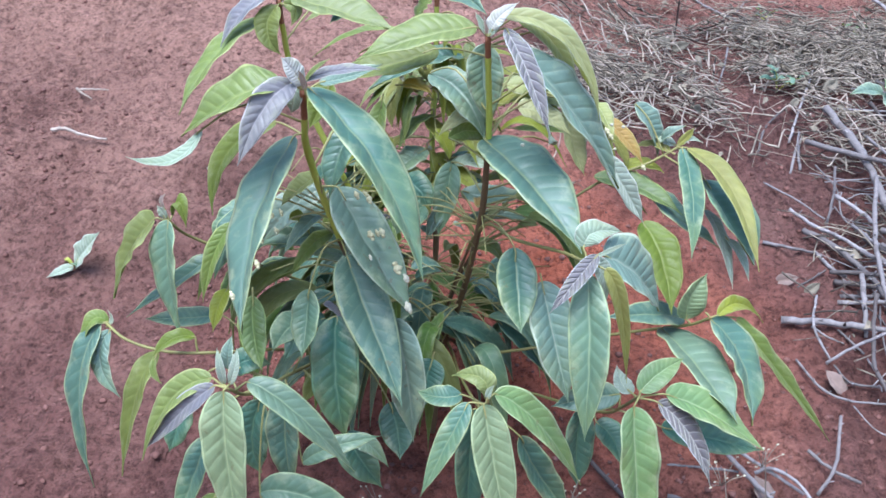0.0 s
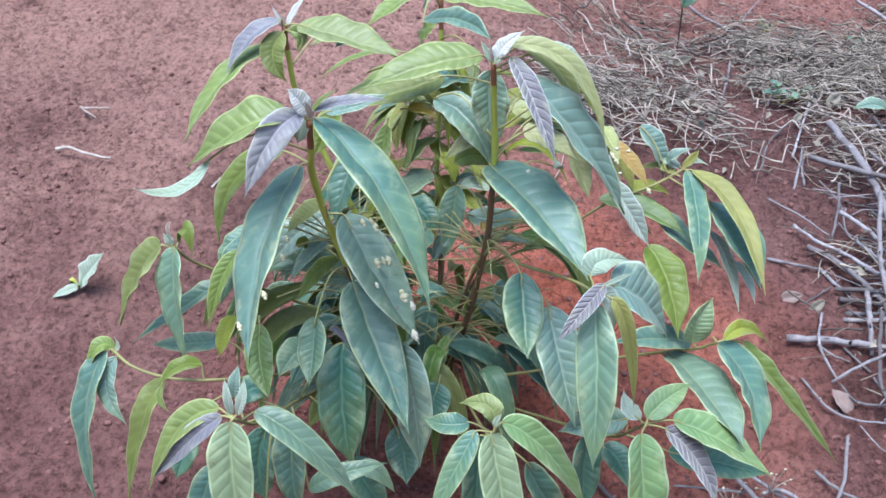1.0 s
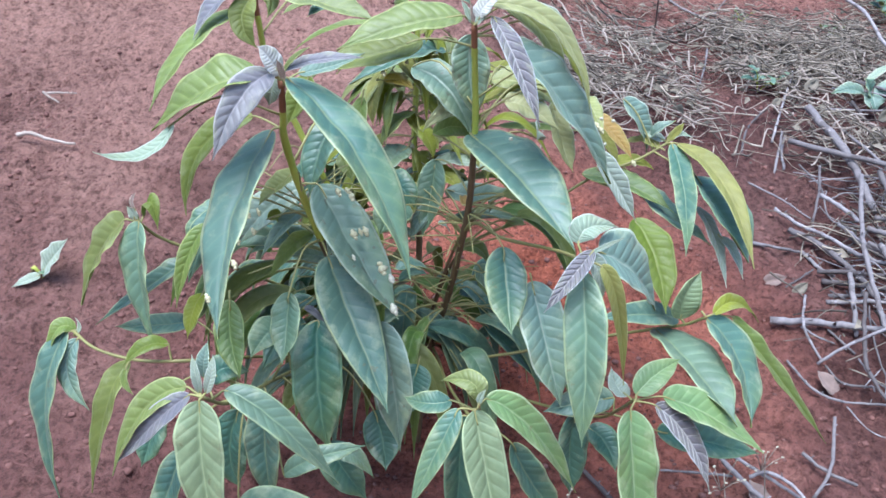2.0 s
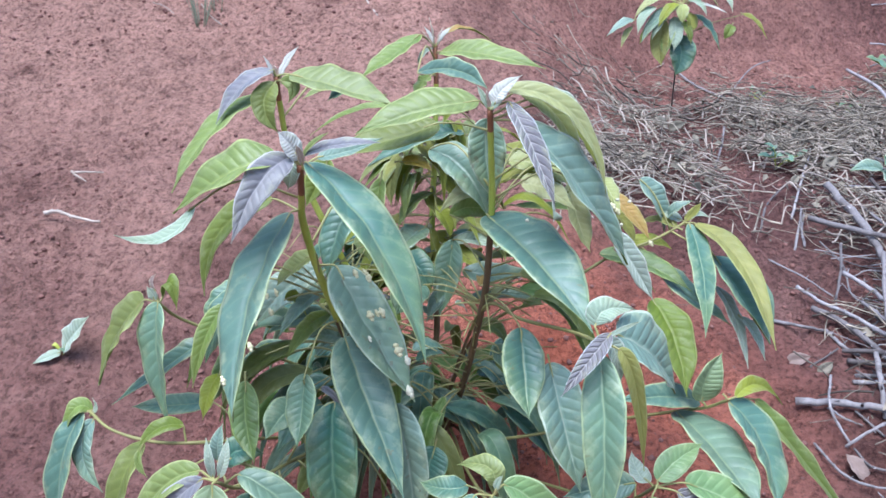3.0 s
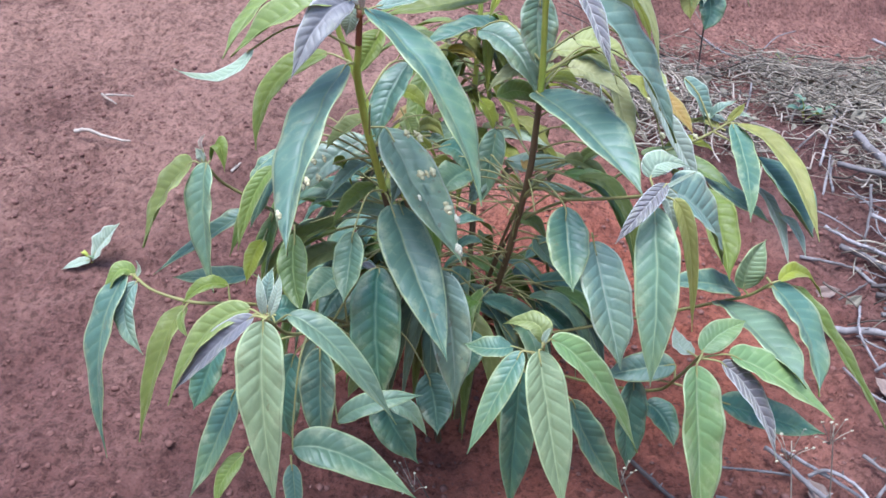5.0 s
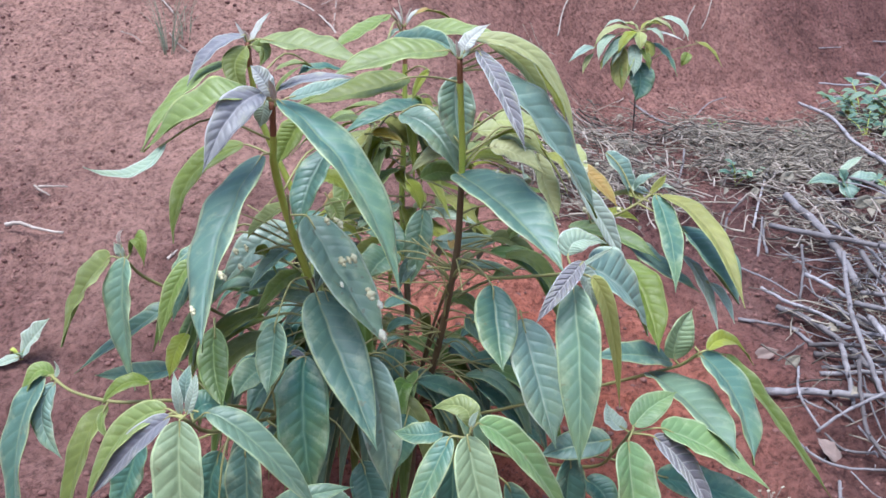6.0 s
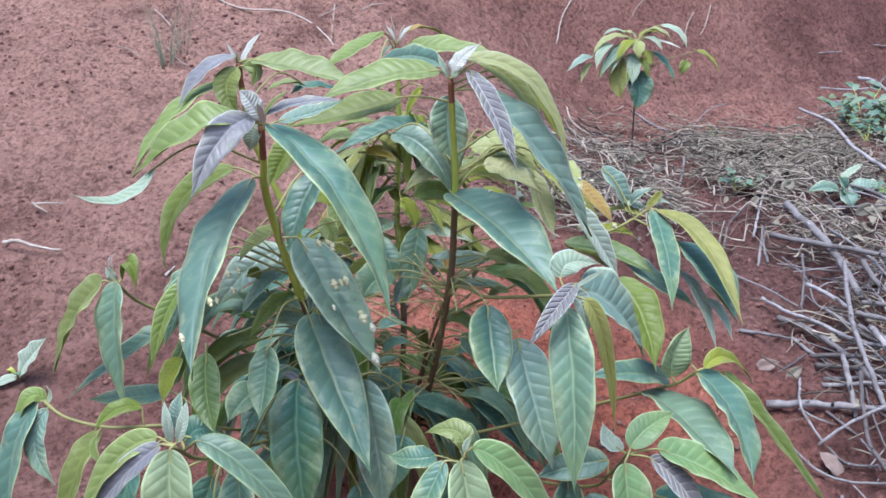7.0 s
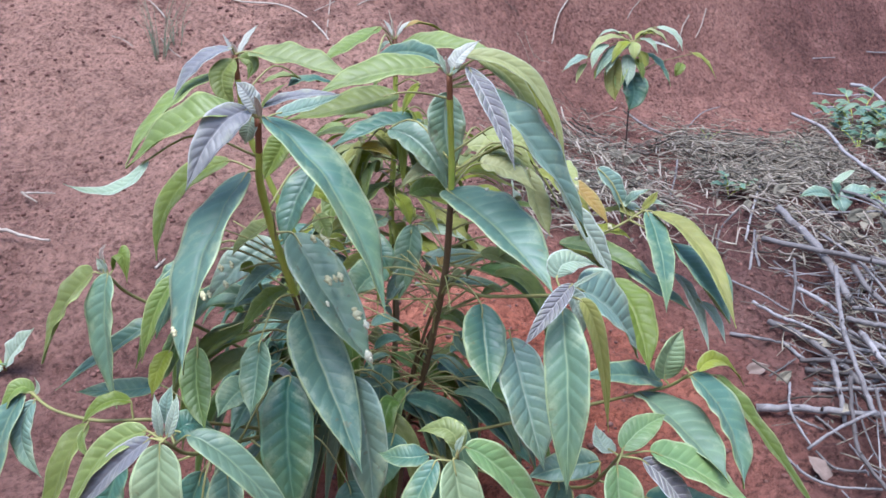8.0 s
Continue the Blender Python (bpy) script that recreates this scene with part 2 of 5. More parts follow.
UNDER = {
    "green": leaf_material("leaf_underside", (0.240, 0.295, 0.075), (0.42, 0.45, 0.18), 0.55, 0.3, 0.4),
    "pale": leaf_material("leaf_underside_pale", (0.36, 0.40, 0.31), (0.55, 0.55, 0.42), 0.65, 0.3, 0.25, 0.0, 0.2, (0.33, 0.36, 0.17), 0.4),
}
BARK_GREEN = stem_material("stem_green", (0.36, 0.40, 0.050), (0.52, 0.55, 0.10))
BARK_RED = stem_material("stem_red_brown", (0.20, 0.075, 0.035), (0.31, 0.13, 0.06))
BARK_DARK = stem_material("stem_dark", (0.035, 0.022, 0.018), (0.07, 0.042, 0.03))
BARK_BROWN = stem_material("stem_brown", (0.10, 0.065, 0.032), (0.17, 0.11, 0.05))
BARK_SIDE = stem_material("side_branch_olive", (0.19, 0.17, 0.055), (0.29, 0.27, 0.09))
PETIOLE = stem_material("petiole_yellow", (0.25, 0.24, 0.075), (0.38, 0.34, 0.13))
STRAW = dry_material("dry_straw", (0.60, 0.50, 0.375), (0.045, 0.034, 0.028))
STICK = dry_material("dead_wood", (0.47, 0.425, 0.415), (0.09, 0.072, 0.066))
TWIG = dry_material("bleached_twig", (0.56, 0.47, 0.39), (0.36, 0.28, 0.22))
DEAD_LEAF = dry_material("dead_leaf", (0.33, 0.24, 0.20), (0.20, 0.14, 0.115))
CLOD = dry_material("soil_clod", (0.27, 0.130, 0.104), (0.15, 0.070, 0.056), 0.95, 60)
BUD = dry_material("bud", (0.68, 0.63, 0.38), (0.56, 0.50, 0.28), 0.6)
PETAL = dry_material("petal", (0.72, 0.68, 0.50), (0.58, 0.54, 0.38), 0.6)
PALE_LITTER = dry_material("withered_leaf", (0.36, 0.30, 0.22), (0.09, 0.082, 0.062))
GRASS = dry_material("dry_grass", (0.34, 0.36, 0.24), (0.20, 0.22, 0.14))


# ---- building helpers ----
def smooth(mesh):
    mesh.polygons.foreach_set("use_smooth", [True] * len(mesh.polygons))
    return mesh


def mesh_of(name, verts, faces, mats, slots=None, uvs=None):
    mesh = bpy.data.meshes.new(name)
    mesh.from_pydata([tuple(v) for v in verts], [], faces)
    for m in mats:
        mesh.materials.append(m)
    if slots:
        mesh.polygons.foreach_set("material_index", slots)
    if uvs is not None:
        layer = mesh.uv_layers.new(name="UVMap")
        idx = np.empty(len(mesh.loops), dtype=np.int32)
        mesh.loops.foreach_get("vertex_index", idx)
        layer.data.foreach_set("uv", np.asarray(uvs, dtype=np.float32)[idx].ravel())
    mesh.update()
    return smooth(mesh)


def part(name, mesh, parent, label=""):
    ob = new(name, mesh)
    ob.parent = parent
    ob.matrix_parent_inverse = parent.matrix_world.inverted() if parent.type == "EMPTY" else Matrix()
    if label:
        tagged(ob, label)
    return ob


def thing(name, at, label, category, group=""):
    ob = new(name)
    ob.empty_display_size = 0.05
    ob.matrix_world = Matrix.Translation(at)
    return tagged(ob, label, category, group)


def spline(points, steps=5):
    """A smooth line through the points."""
    p = [Vector(q) for q in points]
    p = [2 * p[0] - p[1]] + p + [2 * p[-1] - p[-2]]
    out = []
    for i in range(1, len(p) - 2):
        for k in range(steps):
            t = k / steps
            out.append(0.5 * (2 * p[i] + (p[i + 1] - p[i - 1]) * t + (2 * p[i - 1] - 5 * p[i] + 4 * p[i + 1] - p[i + 2]) * t * t
                              + (3 * p[i] - p[i - 1] - 3 * p[i + 1] + p[i + 2]) * t ** 3))
    out.append(p[-2])
    return out


def tube(line, r0, r1, sides=7, verts=None, faces=None, knots=0.0, rnd=random):
    """A tapered round rod along a line; appended to verts and faces if given."""
    verts, faces = ([] if verts is None else verts), ([] if faces is None else faces)
    start, n = len(verts), len(line)
    ref = Vector((0.3, 0.2, 1.0))
    for i, p in enumerate(line):
        d = (line[min(i + 1, n - 1)] - line[max(i - 1, 0)]).normalized()
        a = d.cross(ref)
        if a.length < 1e-3:
            a = d.cross(Vector((1, 0, 0)))
        a.normalize()
        b = d.cross(a)
        r = (r0 + (r1 - r0) * i / (n - 1)) * (1 + knots * (rnd.random() - 0.4))
        for k in range(sides):
            w = 2 * math.pi * k / sides
            verts.append(p + (a * math.cos(w) + b * math.sin(w)) * r)
    for i in range(n - 1):
        for k in range(sides):
            o, q = start + i * sides, (k + 1) % sides
            faces.append((o + k, o + q, o + sides + q, o + sides + k))
    faces.append(tuple(start + k for k in reversed(range(sides))))
    faces.append(tuple(start + (n - 1) * sides + k for k in range(sides)))
    return verts, faces


def leaf_outline(t, full=2.1):
    """Half width of a leaf along its length: a rounded base, widest at a third, drawn out to a long narrow tip."""
    if t < 0.36:
        return math.sqrt(max(0.0, 1 - ((0.36 - t) / 0.365) ** 2)) ** 1.1
    if t < 0.87:
        s = (t - 0.36) / 0.51
        return 1 - 0.68 * s ** full
    s = (t - 0.87) / 0.13
    return 0.32 * (1 - s) ** 1.6 + 0.015


def blade(base, mid, tip, width, hint, roll=0.0, twist=0.0, fold=0.5, seed=0, rows=52, half=6, quilt=1.0):
    """A lance-shaped leaf with a drawn-out tip: folded along its midrib, quilted between its side ribs, wavy at the margin, two skins thick."""
    rnd = random.Random(seed)
    base, mid, tip = Vector(base), Vector(mid), Vector(tip)
    ctrl = 2 * mid - (base + tip) / 2
    long = (mid - base).length + (tip - mid).length
    sway, sway_ph = rnd.uniform(-0.012, 0.012) * long, rnd.uniform(0, 6)
    ts = [i / rows for i in range(rows + 1)]
    pts = [base * (1 - t) ** 2 + ctrl * 2 * t * (1 - t) + tip * t * t for t in ts]
    tan = [((ctrl - base) * (1 - t) + (tip - ctrl) * t).normalized() for t in ts]
    m = rows // 2
    normal = [None] * (rows + 1)
    h = hint - tan[m] * hint.dot(tan[m])
    if h.length < 0.05:
        h = Vector((0, -1, 0.3)) - tan[m] * tan[m].dot(Vector((0, -1, 0.3)))
    normal[m] = h.normalized()
    for i in range(m + 1, rows + 1):
        normal[i] = (normal[i - 1] - tan[i] * normal[i - 1].dot(tan[i])).normalized()
    for i in range(m - 1, -1, -1):
        normal[i] = (normal[i + 1] - tan[i] * normal[i + 1].dot(tan[i])).normalized()
    wob, ph = rnd.uniform(0.8, 1.2), (rnd.uniform(0, 6), rnd.uniform(0, 6))
    beats = (rnd.uniform(2.4, 3.8), rnd.uniform(2.4, 3.8))
    wave = rnd.uniform(0.02, 0.055)
    curl = rnd.uniform(0.25, 0.6)
    phi = fold * rnd.uniform(0.8, 1.2)
    lop, full = rnd.uniform(-0.07, 0.07), rnd.uniform(1.8, 3.3)
    top, under, uvs = [], [], []
    cols = 2 * half + 1
    for i, t in enumerate(ts):
        shape = leaf_outline(t, full)
        w = max(0.0004, width / 2 * shape)
        a = -radians(roll * (0.8 + 0.4 * t) + twist * max(0.0, t - 0.45) / 0.55)
        n0, s0 = normal[i], tan[i].cross(normal[i])
        section = []
        for j in range(cols):
            q = (abs(j - half) / half) ** 1.15
            sign = 1 if j > half else -1
            k = 1 if j > half else 0
            reach = w * q * (1 + sign * lop)
            reach *= 1 + q * (0.020 * math.sin(25 * wob * t + ph[k]) + 0.018 * math.sin(2 * math.pi * VEINS * (t - 0.16 * q)))
            open_ = phi * min(1.0, 0.35 + 2.2 * t) * (1 - curl * q)
            lat, lift = sign * reach * math.cos(open_), reach * math.sin(open_)
            lift += quilt * width * 0.013 * -math.cos(2 * math.pi * VEINS * (t - 0.10 * q - 0.07 * q * q)) * min(1, 4 * q) * min(1, 1.2 - q) * min(1, 5 * t) * min(1, 4 * (1 - t))
            lift += wave * width * q ** 2.5 * math.sin(2 * math.pi * beats[k] * t + ph[k]) * min(1, 4 * t) * (0.3 + 0.7 * shape)
            lift += 0.032 * width * q * noise.noise(Vector((t * 4.5 + seed * 1.7, sign * q * 1.4, seed * 0.37))) * min(1, 6 * (1 - t))
            lift -= 0.02 * width * max(0.0, 1 - 5 * q)
            section.append((lat * math.cos(a) - lift * math.sin(a), lat * math.sin(a) + lift * math.cos(a), (sign * q + 1) / 2))
        lo, hi = min(p[0] for p in section), max(p[0] for p in section)
        grow = min(1.45, 2 * w / max(1e-5, hi - lo))
        mid_x = (lo + hi) / 2 * grow
        drift = sway * math.sin(5 * t + sway_ph) * t
        for x, y, v in section:
            p = pts[i] + s0 * (x * grow - mid_x + drift) + n0 * (y * grow)
            top.append(p)
            under.append(p - (n0 * math.cos(a) - s0 * math.sin(a)) * 0.0005)
            uvs.append((t, v))
    faces, slots = [], []
    total = len(top)
    for i in range(rows):
        for j in range(cols - 1):
            a, b, c, d = i * cols + j, i * cols + j + 1, (i + 1) * cols + j + 1, (i + 1) * cols + j
            faces += [(a, b, c), (a, c, d), (total + c, total + b, total + a), (total + d, total + c, total + a)]
            slots += [0, 0, 1, 1]
        for j in (0, cols - 1):
            a, b = i * cols + j, (i + 1) * cols + j
            faces.append((a, b, total + b, total + a) if j == 0 else (b, a, total + a, total + b))
            slots.append(1)
    return top + under, faces, slots, uvs + uvs


# ---- the lie of the land ----
def lerp_profile(y, pts):
    """Height on a polyline profile, smoothed a little."""
    if y <= pts[0][0]:
        return pts[0][1]
    for (a, p), (b, q) in zip(pts, pts[1:]):
        if y <= b:
            return p + (q - p) * (y - a) / (b - a)
    return pts[-1][1]


OPEN_SLOPE = [(-40, -6), (-4, -1.7), (0, -0.42), (1.0, -0.07), (1.4, 0.04), (1.75, 0.16), (2.1, 0.36), (2.7, 0.60),
              (3.2, 0.93), (3.8, 1.45), (4.6, 2.1), (5.4, 2.4), (40, 3.2), (400, 5.0)]
TERRACE = [(-40, -6), (-4, -1.7), (0, -0.42), (1.0, -0.05), (1.35, 0.05), (1.6, 0.11), (2.2, 0.30), (2.6, 0.35), (3.2, 0.39),
           (3.45, 0.47), (3.75, 1.0), (4.15, 2.0), (5.4, 2.4), (40, 3.2), (400, 5.0)]


def smooth_profile(y, pts):
    d = 0.12
    return (lerp_profile(y - d, pts) + 2 * lerp_profile(y, pts) + lerp_profile(y + d, pts)) / 4


def land(x, y):
    """The lie of the ground, without clods: an open slope that turns into a terrace under a bank."""
    s = min(1.0, max(0.0, (x + 0.1) / 1.0))
    s = s * s * (3 - 2 * s)
    z = (1 - s) * smooth_profile(y, OPEN_SLOPE) + s * smooth_profile(y - (0.4 * min(2.5, max(0.0, x - 0.7)) * min(1.0, max(0.0, (y - 2.6) / 0.8)) if y < 6 else 0.0), TERRACE)
    return z - 0.035 * math.exp(-((x - 0.0) ** 2 + (y - 1.3) ** 2) / 0.03)


def clods(x, y):
    """Height of the crumbly surface over the lie of the land."""
    p = Vector((x, y, 0))
    far = max(0.0, -1.9 - x, x - 2.3, 0.75 - y, y - 4.3)
    if far > 0.6:
        return 0.05 * noise.fractal(p * 0.25, 1.0, 2.0, 3)
    z = 0.022 * noise.fractal(p * 2.6, 1.0, 2.0, 3) + 0.014 * noise.fractal(p * 13, 0.7, 2.0, 4)
    z += 0.014 * max(0.0, noise.noise(p * 42)) + 0.012 * max(0.0, noise.noise(p * 19 + Vector((3, 1, 0)))) ** 1.5
    return z * (1 - far / 0.6) + far / 0.6 * 0.05 * noise.fractal(p * 0.25, 1.0, 2.0, 3)


def surface(x, y):
    return land(x, y) + clods(x, y)


def axis(lo, hi, step, ends):
    """Even steps inside lo..hi, then wider and wider ones out to the ends."""
    line = list(np.arange(lo, hi, step))
    for sign, edge in ((-1, ends[0]), (1, ends[1])):
        v, d = (line[0], step) if sign < 0 else (line[-1], step)
        while abs(v) < abs(edge):
            d *= 1.35
            v += sign * d
            if sign < 0:
                line.insert(0, v)
            else:
                line.append(v)
    return line


def build_ground():
    xs, ys = axis(-1.9, 2.3, 0.010, (-300, 300)), axis(0.75, 4.3, 0.010, (-300, 300))
    verts = [(x, y, surface(x, y)) for y in ys for x in xs]
    n = len(xs)
    faces = [(j * n + i, j * n + i + 1, (j + 1) * n + i + 1, (j + 1) * n + i) for j in range(len(ys) - 1) for i in range(n - 1)]
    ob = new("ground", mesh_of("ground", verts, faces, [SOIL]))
    return tagged(ob, "bare crumbly red soil slope with a cut bank behind", "ground", kind="structure")


build_ground()


# ---- the shrub ----
ROOT = Vector((0.0, 1.32, 0.03))
shrub = thing("shrub", ROOT, "young leafy shrub with long drooping blue-green leaves in red soil", "shrub")
SHOOTS = {}
PLANTS = {}
ROLL = random.Random(31)
count = 0


def plant_of(key):
    """The plant that a shoot belongs to, and the point where it leaves the ground."""
    return PLANTS.get(key, (shrub, ROOT))


def shoot(key, name, radius, points):
    """A stem or side branch, given from its tip down; it runs on into the root."""
    pts = [Vector(p) for p in points]
    owner, root = plant_of(key)
    foot = root + Vector((0.25 * (pts[-1].x - root.x), 0.2 * (pts[-1].y - root.y), 0.0 if name == "stem" else 0.16))
    low = pts[-1] * 0.45 + foot * 0.55 + Vector((0, 0, 0.03))
    line = spline(pts + [low, foot - Vector((0, 0, 0.05 if name == "stem" else 0))], 6)
    SHOOTS[key] = line
    verts, faces = tube(line, radius * 0.74, radius * (1.1 if name == "stem" else 1.0), 8, knots=0.18, rnd=random.Random(len(key) + len(line)))
    n, slots = len(line), []
    for i in range(n - 1):
        f = i / (n - 1)
        tone = 2 if key == "S" or (key == "B" and f > 0.3) else (1 if f < (0.07 if key == "B" else 0.13) else 0 if f < 0.62 else 2) if name == "stem" else (0 if f < 0.7 else 2)
        slots += [tone] * 8
    slots += [1, 2]
    mesh = mesh_of(name, verts, faces, [BARK_GREEN if name == "stem" else BARK_SIDE, BARK_RED, BARK_DARK if key == "S" else BARK_BROWN], slots)
    part(name, mesh, owner, "slender upright stem, red-brown above and green below" if name == "stem" else "thin yellow-green side branch")


def leaf(key, kind, base, mid, tip, width, roll=0.0, twist=0.0, rows=52, half=6):
    global count
    count += 1
    base, mid, tip = Vector(base), Vector(mid), Vector(tip)
    owner, root = plant_of(key)
    out = mid - Vector((root.x, root.y, mid.z))
    hint = out.normalized() * 0.4 + Vector((0, -0.6, 1.3))
    young = kind in ("white", "pale", "purple", "rosy", "striped")
    verts, faces, slots, uvs = blade(base, mid, tip, width * (0.76 if young else 0.86), hint, roll + ROLL.uniform(-7, 7), twist, fold=0.42 if young else 0.52, seed=count, rows=rows, half=half, quilt=0.9 if young else 0.35)
    mesh = mesh_of("leaf", verts, faces, [LEAF[kind], LEAF[kind] if kind == "rosy" else UNDER["pale" if young else "green"]], slots, uvs)
    ob = part("leaf", mesh, owner)
    line = SHOOTS[key]
    near = min(line[: max(4, int(len(line) * 0.8))], key=lambda p: (p - base).length + 0.25 * max(0.0, p.z - base.z))
    gap = base - near
    if gap.length < 0.004 or gap.length > 0.14:
        near = base - (mid - base).normalized() * (0.006 if young else 0.012)
        gap = base - near
    knee = near + gap * 0.55 + Vector((0, 0, 0.05 * gap.length + 0.5 * max(0.0, gap.length - 0.08)))
    into = base + (mid - base).normalized() * min(0.02, width * 0.3)
    v, f = tube(spline([near, knee, base, into], 4), 0.0017, 0.0009, 5)
    part("petiole", mesh_of("petiole", v, f, [PETIOLE]), ob)


# Stems and side branches, from the tip down.
shoot("A", "stem", 0.0053, [(-0.132, 0.972, 0.748), (-0.137, 1.000, 0.699), (-0.140, 1.017, 0.664), (-0.129, 1.050, 0.582), (-0.107, 1.090, 0.480)])
shoot("E", "stem", 0.0053, [(-0.202, 1.245, 0.802), (-0.200, 1.250, 0.759), (-0.191, 1.260, 0.689), (-0.142, 1.270, 0.557), (-0.083, 1.300, 0.397)])
shoot("C", "stem", 0.0053, [(0.022, 1.430, 0.819), (0.023, 1.428, 0.744), (0.019, 1.420, 0.623), (0.015, 1.400, 0.520), (0.022, 1.370, 0.368)])
shoot("B", "stem", 0.0053, [(0.088, 1.080, 0.787), (0.091, 1.100, 0.739), (0.096, 1.130, 0.656), (0.095, 1.150, 0.581), (0.091, 1.171, 0.500), (0.073, 1.220, 0.366), (0.058, 1.250, 0.286)])
shoot("D", "side_branch", 0.0028, [(0.200, 0.884, 0.567), (0.184, 0.980, 0.533), (0.137, 1.100, 0.492), (0.093, 1.170, 0.481)])
shoot("K", "side_branch", 0.0028, [(0.412, 1.300, 0.561), (0.368, 1.300, 0.534), (0.292, 1.300, 0.501), (0.208, 1.280, 0.453), (0.097, 1.250, 0.410)])
shoot("J", "side_branch", 0.0028, [(0.410, 1.030, 0.404), (0.398, 1.070, 0.368), (0.371, 1.100, 0.344), (0.298, 1.150, 0.299), (0.109, 1.200, 0.232)])
shoot("I", "side_branch", 0.0028, [(0.289, 0.910, 0.358), (0.287, 0.980, 0.287), (0.275, 1.050, 0.224), (0.196, 1.150, 0.180), (0.093, 1.200, 0.190)])
shoot("H", "side_branch", 0.0028, [(0.086, 0.850, 0.396), (0.093, 0.920, 0.324), (0.083, 1.000, 0.274), (0.062, 1.150, 0.220), (0.049, 1.250, 0.204)])
shoot("F", "side_branch", 0.0028, [(-0.223, 0.825, 0.432), (-0.206, 0.870, 0.391), (-0.176, 0.980, 0.345), (-0.118, 1.150, 0.274), (-0.053, 1.250, 0.225)])
shoot("G", "side_branch", 0.0028, [(-0.452, 1.050, 0.383), (-0.413, 1.020, 0.373), (-0.352, 1.000, 0.367), (-0.280, 0.990, 0.372), (-0.211, 1.100, 0.305), (-0.091, 1.250, 0.204)])
shoot("L", "side_branch", 0.0028, [(-0.346, 1.072, 0.533), (-0.331, 1.090, 0.505), (-0.293, 1.106, 0.476), (-0.246, 1.130, 0.437), (-0.143, 1.250, 0.316)])

# The leaves, shoot by shoot: kind, base, middle, tip, width, roll, twist.
leaf("A", "teal", (-0.125, 0.980, 0.748), (-0.041, 0.920, 0.676), (0.010, 0.859, 0.557), 0.065, -30)
leaf("A", "purple", (-0.141, 0.970, 0.758), (-0.169, 0.931, 0.737), (-0.201, 0.903, 0.680), 0.046, -18)
leaf("A", "light", (-0.157, 0.970, 0.760), (-0.212, 0.959, 0.744), (-0.280, 0.969, 0.693), 0.070, 14)
leaf("A", "teal", (-0.152, 1.001, 0.681), (-0.195, 0.920, 0.606), (-0.197, 0.828, 0.505), 0.080, 30)
leaf("A", "olive", (-0.178, 1.030, 0.690), (-0.242, 1.018, 0.653), (-0.264, 1.000, 0.575), 0.044, 10)
leaf("A", "purple", (-0.129, 0.970, 0.759), (-0.087, 0.965, 0.773), (-0.040, 0.960, 0.775), 0.021)
leaf("A", "silver", (-0.116, 0.999, 0.749), (-0.077, 1.000, 0.758), (-0.040, 0.999, 0.772), 0.026)
leaf("A", "white", (-0.132, 0.972, 0.754), (-0.141, 0.965, 0.774), (-0.152, 0.960, 0.788), 0.033, 0)
leaf("A", "light", (-0.130, 0.972, 0.755), (-0.116, 0.965, 0.773), (-0.097, 0.960, 0.787), 0.010)
leaf("A", "pale", (-0.140, 0.985, 0.751), (-0.144, 0.980, 0.735), (-0.149, 0.980, 0.717), 0.032)
leaf("A", "dark", (-0.082, 1.119, 0.669), (-0.109, 1.089, 0.624), (-0.121, 1.060, 0.574), 0.057, 14)
leaf("A", "dull", (-0.106, 1.041, 0.597), (-0.061, 1.001, 0.535), (-0.007, 0.954, 0.451), 0.076, -22)
leaf("A", "teal", (-0.101, 1.050, 0.493), (-0.065, 0.986, 0.427), (-0.022, 0.919, 0.333), 0.080, -12)
leaf("A", "mid", (-0.142, 0.970, 0.483), (-0.147, 0.953, 0.444), (-0.150, 0.919, 0.410), 0.045, 8)
leaf("A", "fresh", (-0.211, 0.949, 0.485), (-0.210, 0.930, 0.440), (-0.198, 0.899, 0.404), 0.044, 5)
leaf("A", "teal", (-0.246, 1.080, 0.550), (-0.267, 1.060, 0.507), (-0.288, 1.050, 0.456), 0.052)
leaf("A", "light", (-0.253, 1.050, 0.541), (-0.278, 1.030, 0.503), (-0.299, 1.020, 0.435), 0.030)
leaf("A", "dull", (-0.139, 1.120, 0.563), (-0.183, 1.100, 0.540), (-0.229, 1.080, 0.493), 0.058)
leaf("A", "mid", (-0.125, 1.090, 0.548), (-0.155, 1.060, 0.535), (-0.187, 1.040, 0.497), 0.030)
leaf("A", "dull", (-0.101, 1.080, 0.565), (-0.089, 1.050, 0.536), (-0.100, 1.030, 0.498), 0.028)
leaf("A", "olive", (-0.124, 1.090, 0.508), (-0.152, 1.070, 0.496), (-0.180, 1.050, 0.461), 0.030)
leaf("A", "mid", (-0.121, 1.120, 0.477), (-0.165, 1.110, 0.493), (-0.218, 1.100, 0.471), 0.034)
leaf("A", "dull", (-0.097, 1.100, 0.459), (-0.127, 1.100, 0.470), (-0.162, 1.100, 0.469), 0.032)
# Curled pale tip of A's long light leaf, built as a separate leaf.
leaf("A", "pale", (-0.252, 0.960, 0.703), (-0.286, 0.939, 0.673), (-0.330, 0.920, 0.685), 0.026)
leaf("E", "light", (-0.178, 1.230, 0.807), (-0.108, 1.199, 0.797), (-0.032, 1.169, 0.774), 0.071, -16)
leaf("E", "purple", (-0.205, 1.240, 0.812), (-0.247, 1.219, 0.792), (-0.281, 1.200, 0.745), 0.047, 8)
leaf("E", "light", (-0.224, 1.240, 0.777), (-0.287, 1.198, 0.736), (-0.336, 1.146, 0.663), 0.065, 16)
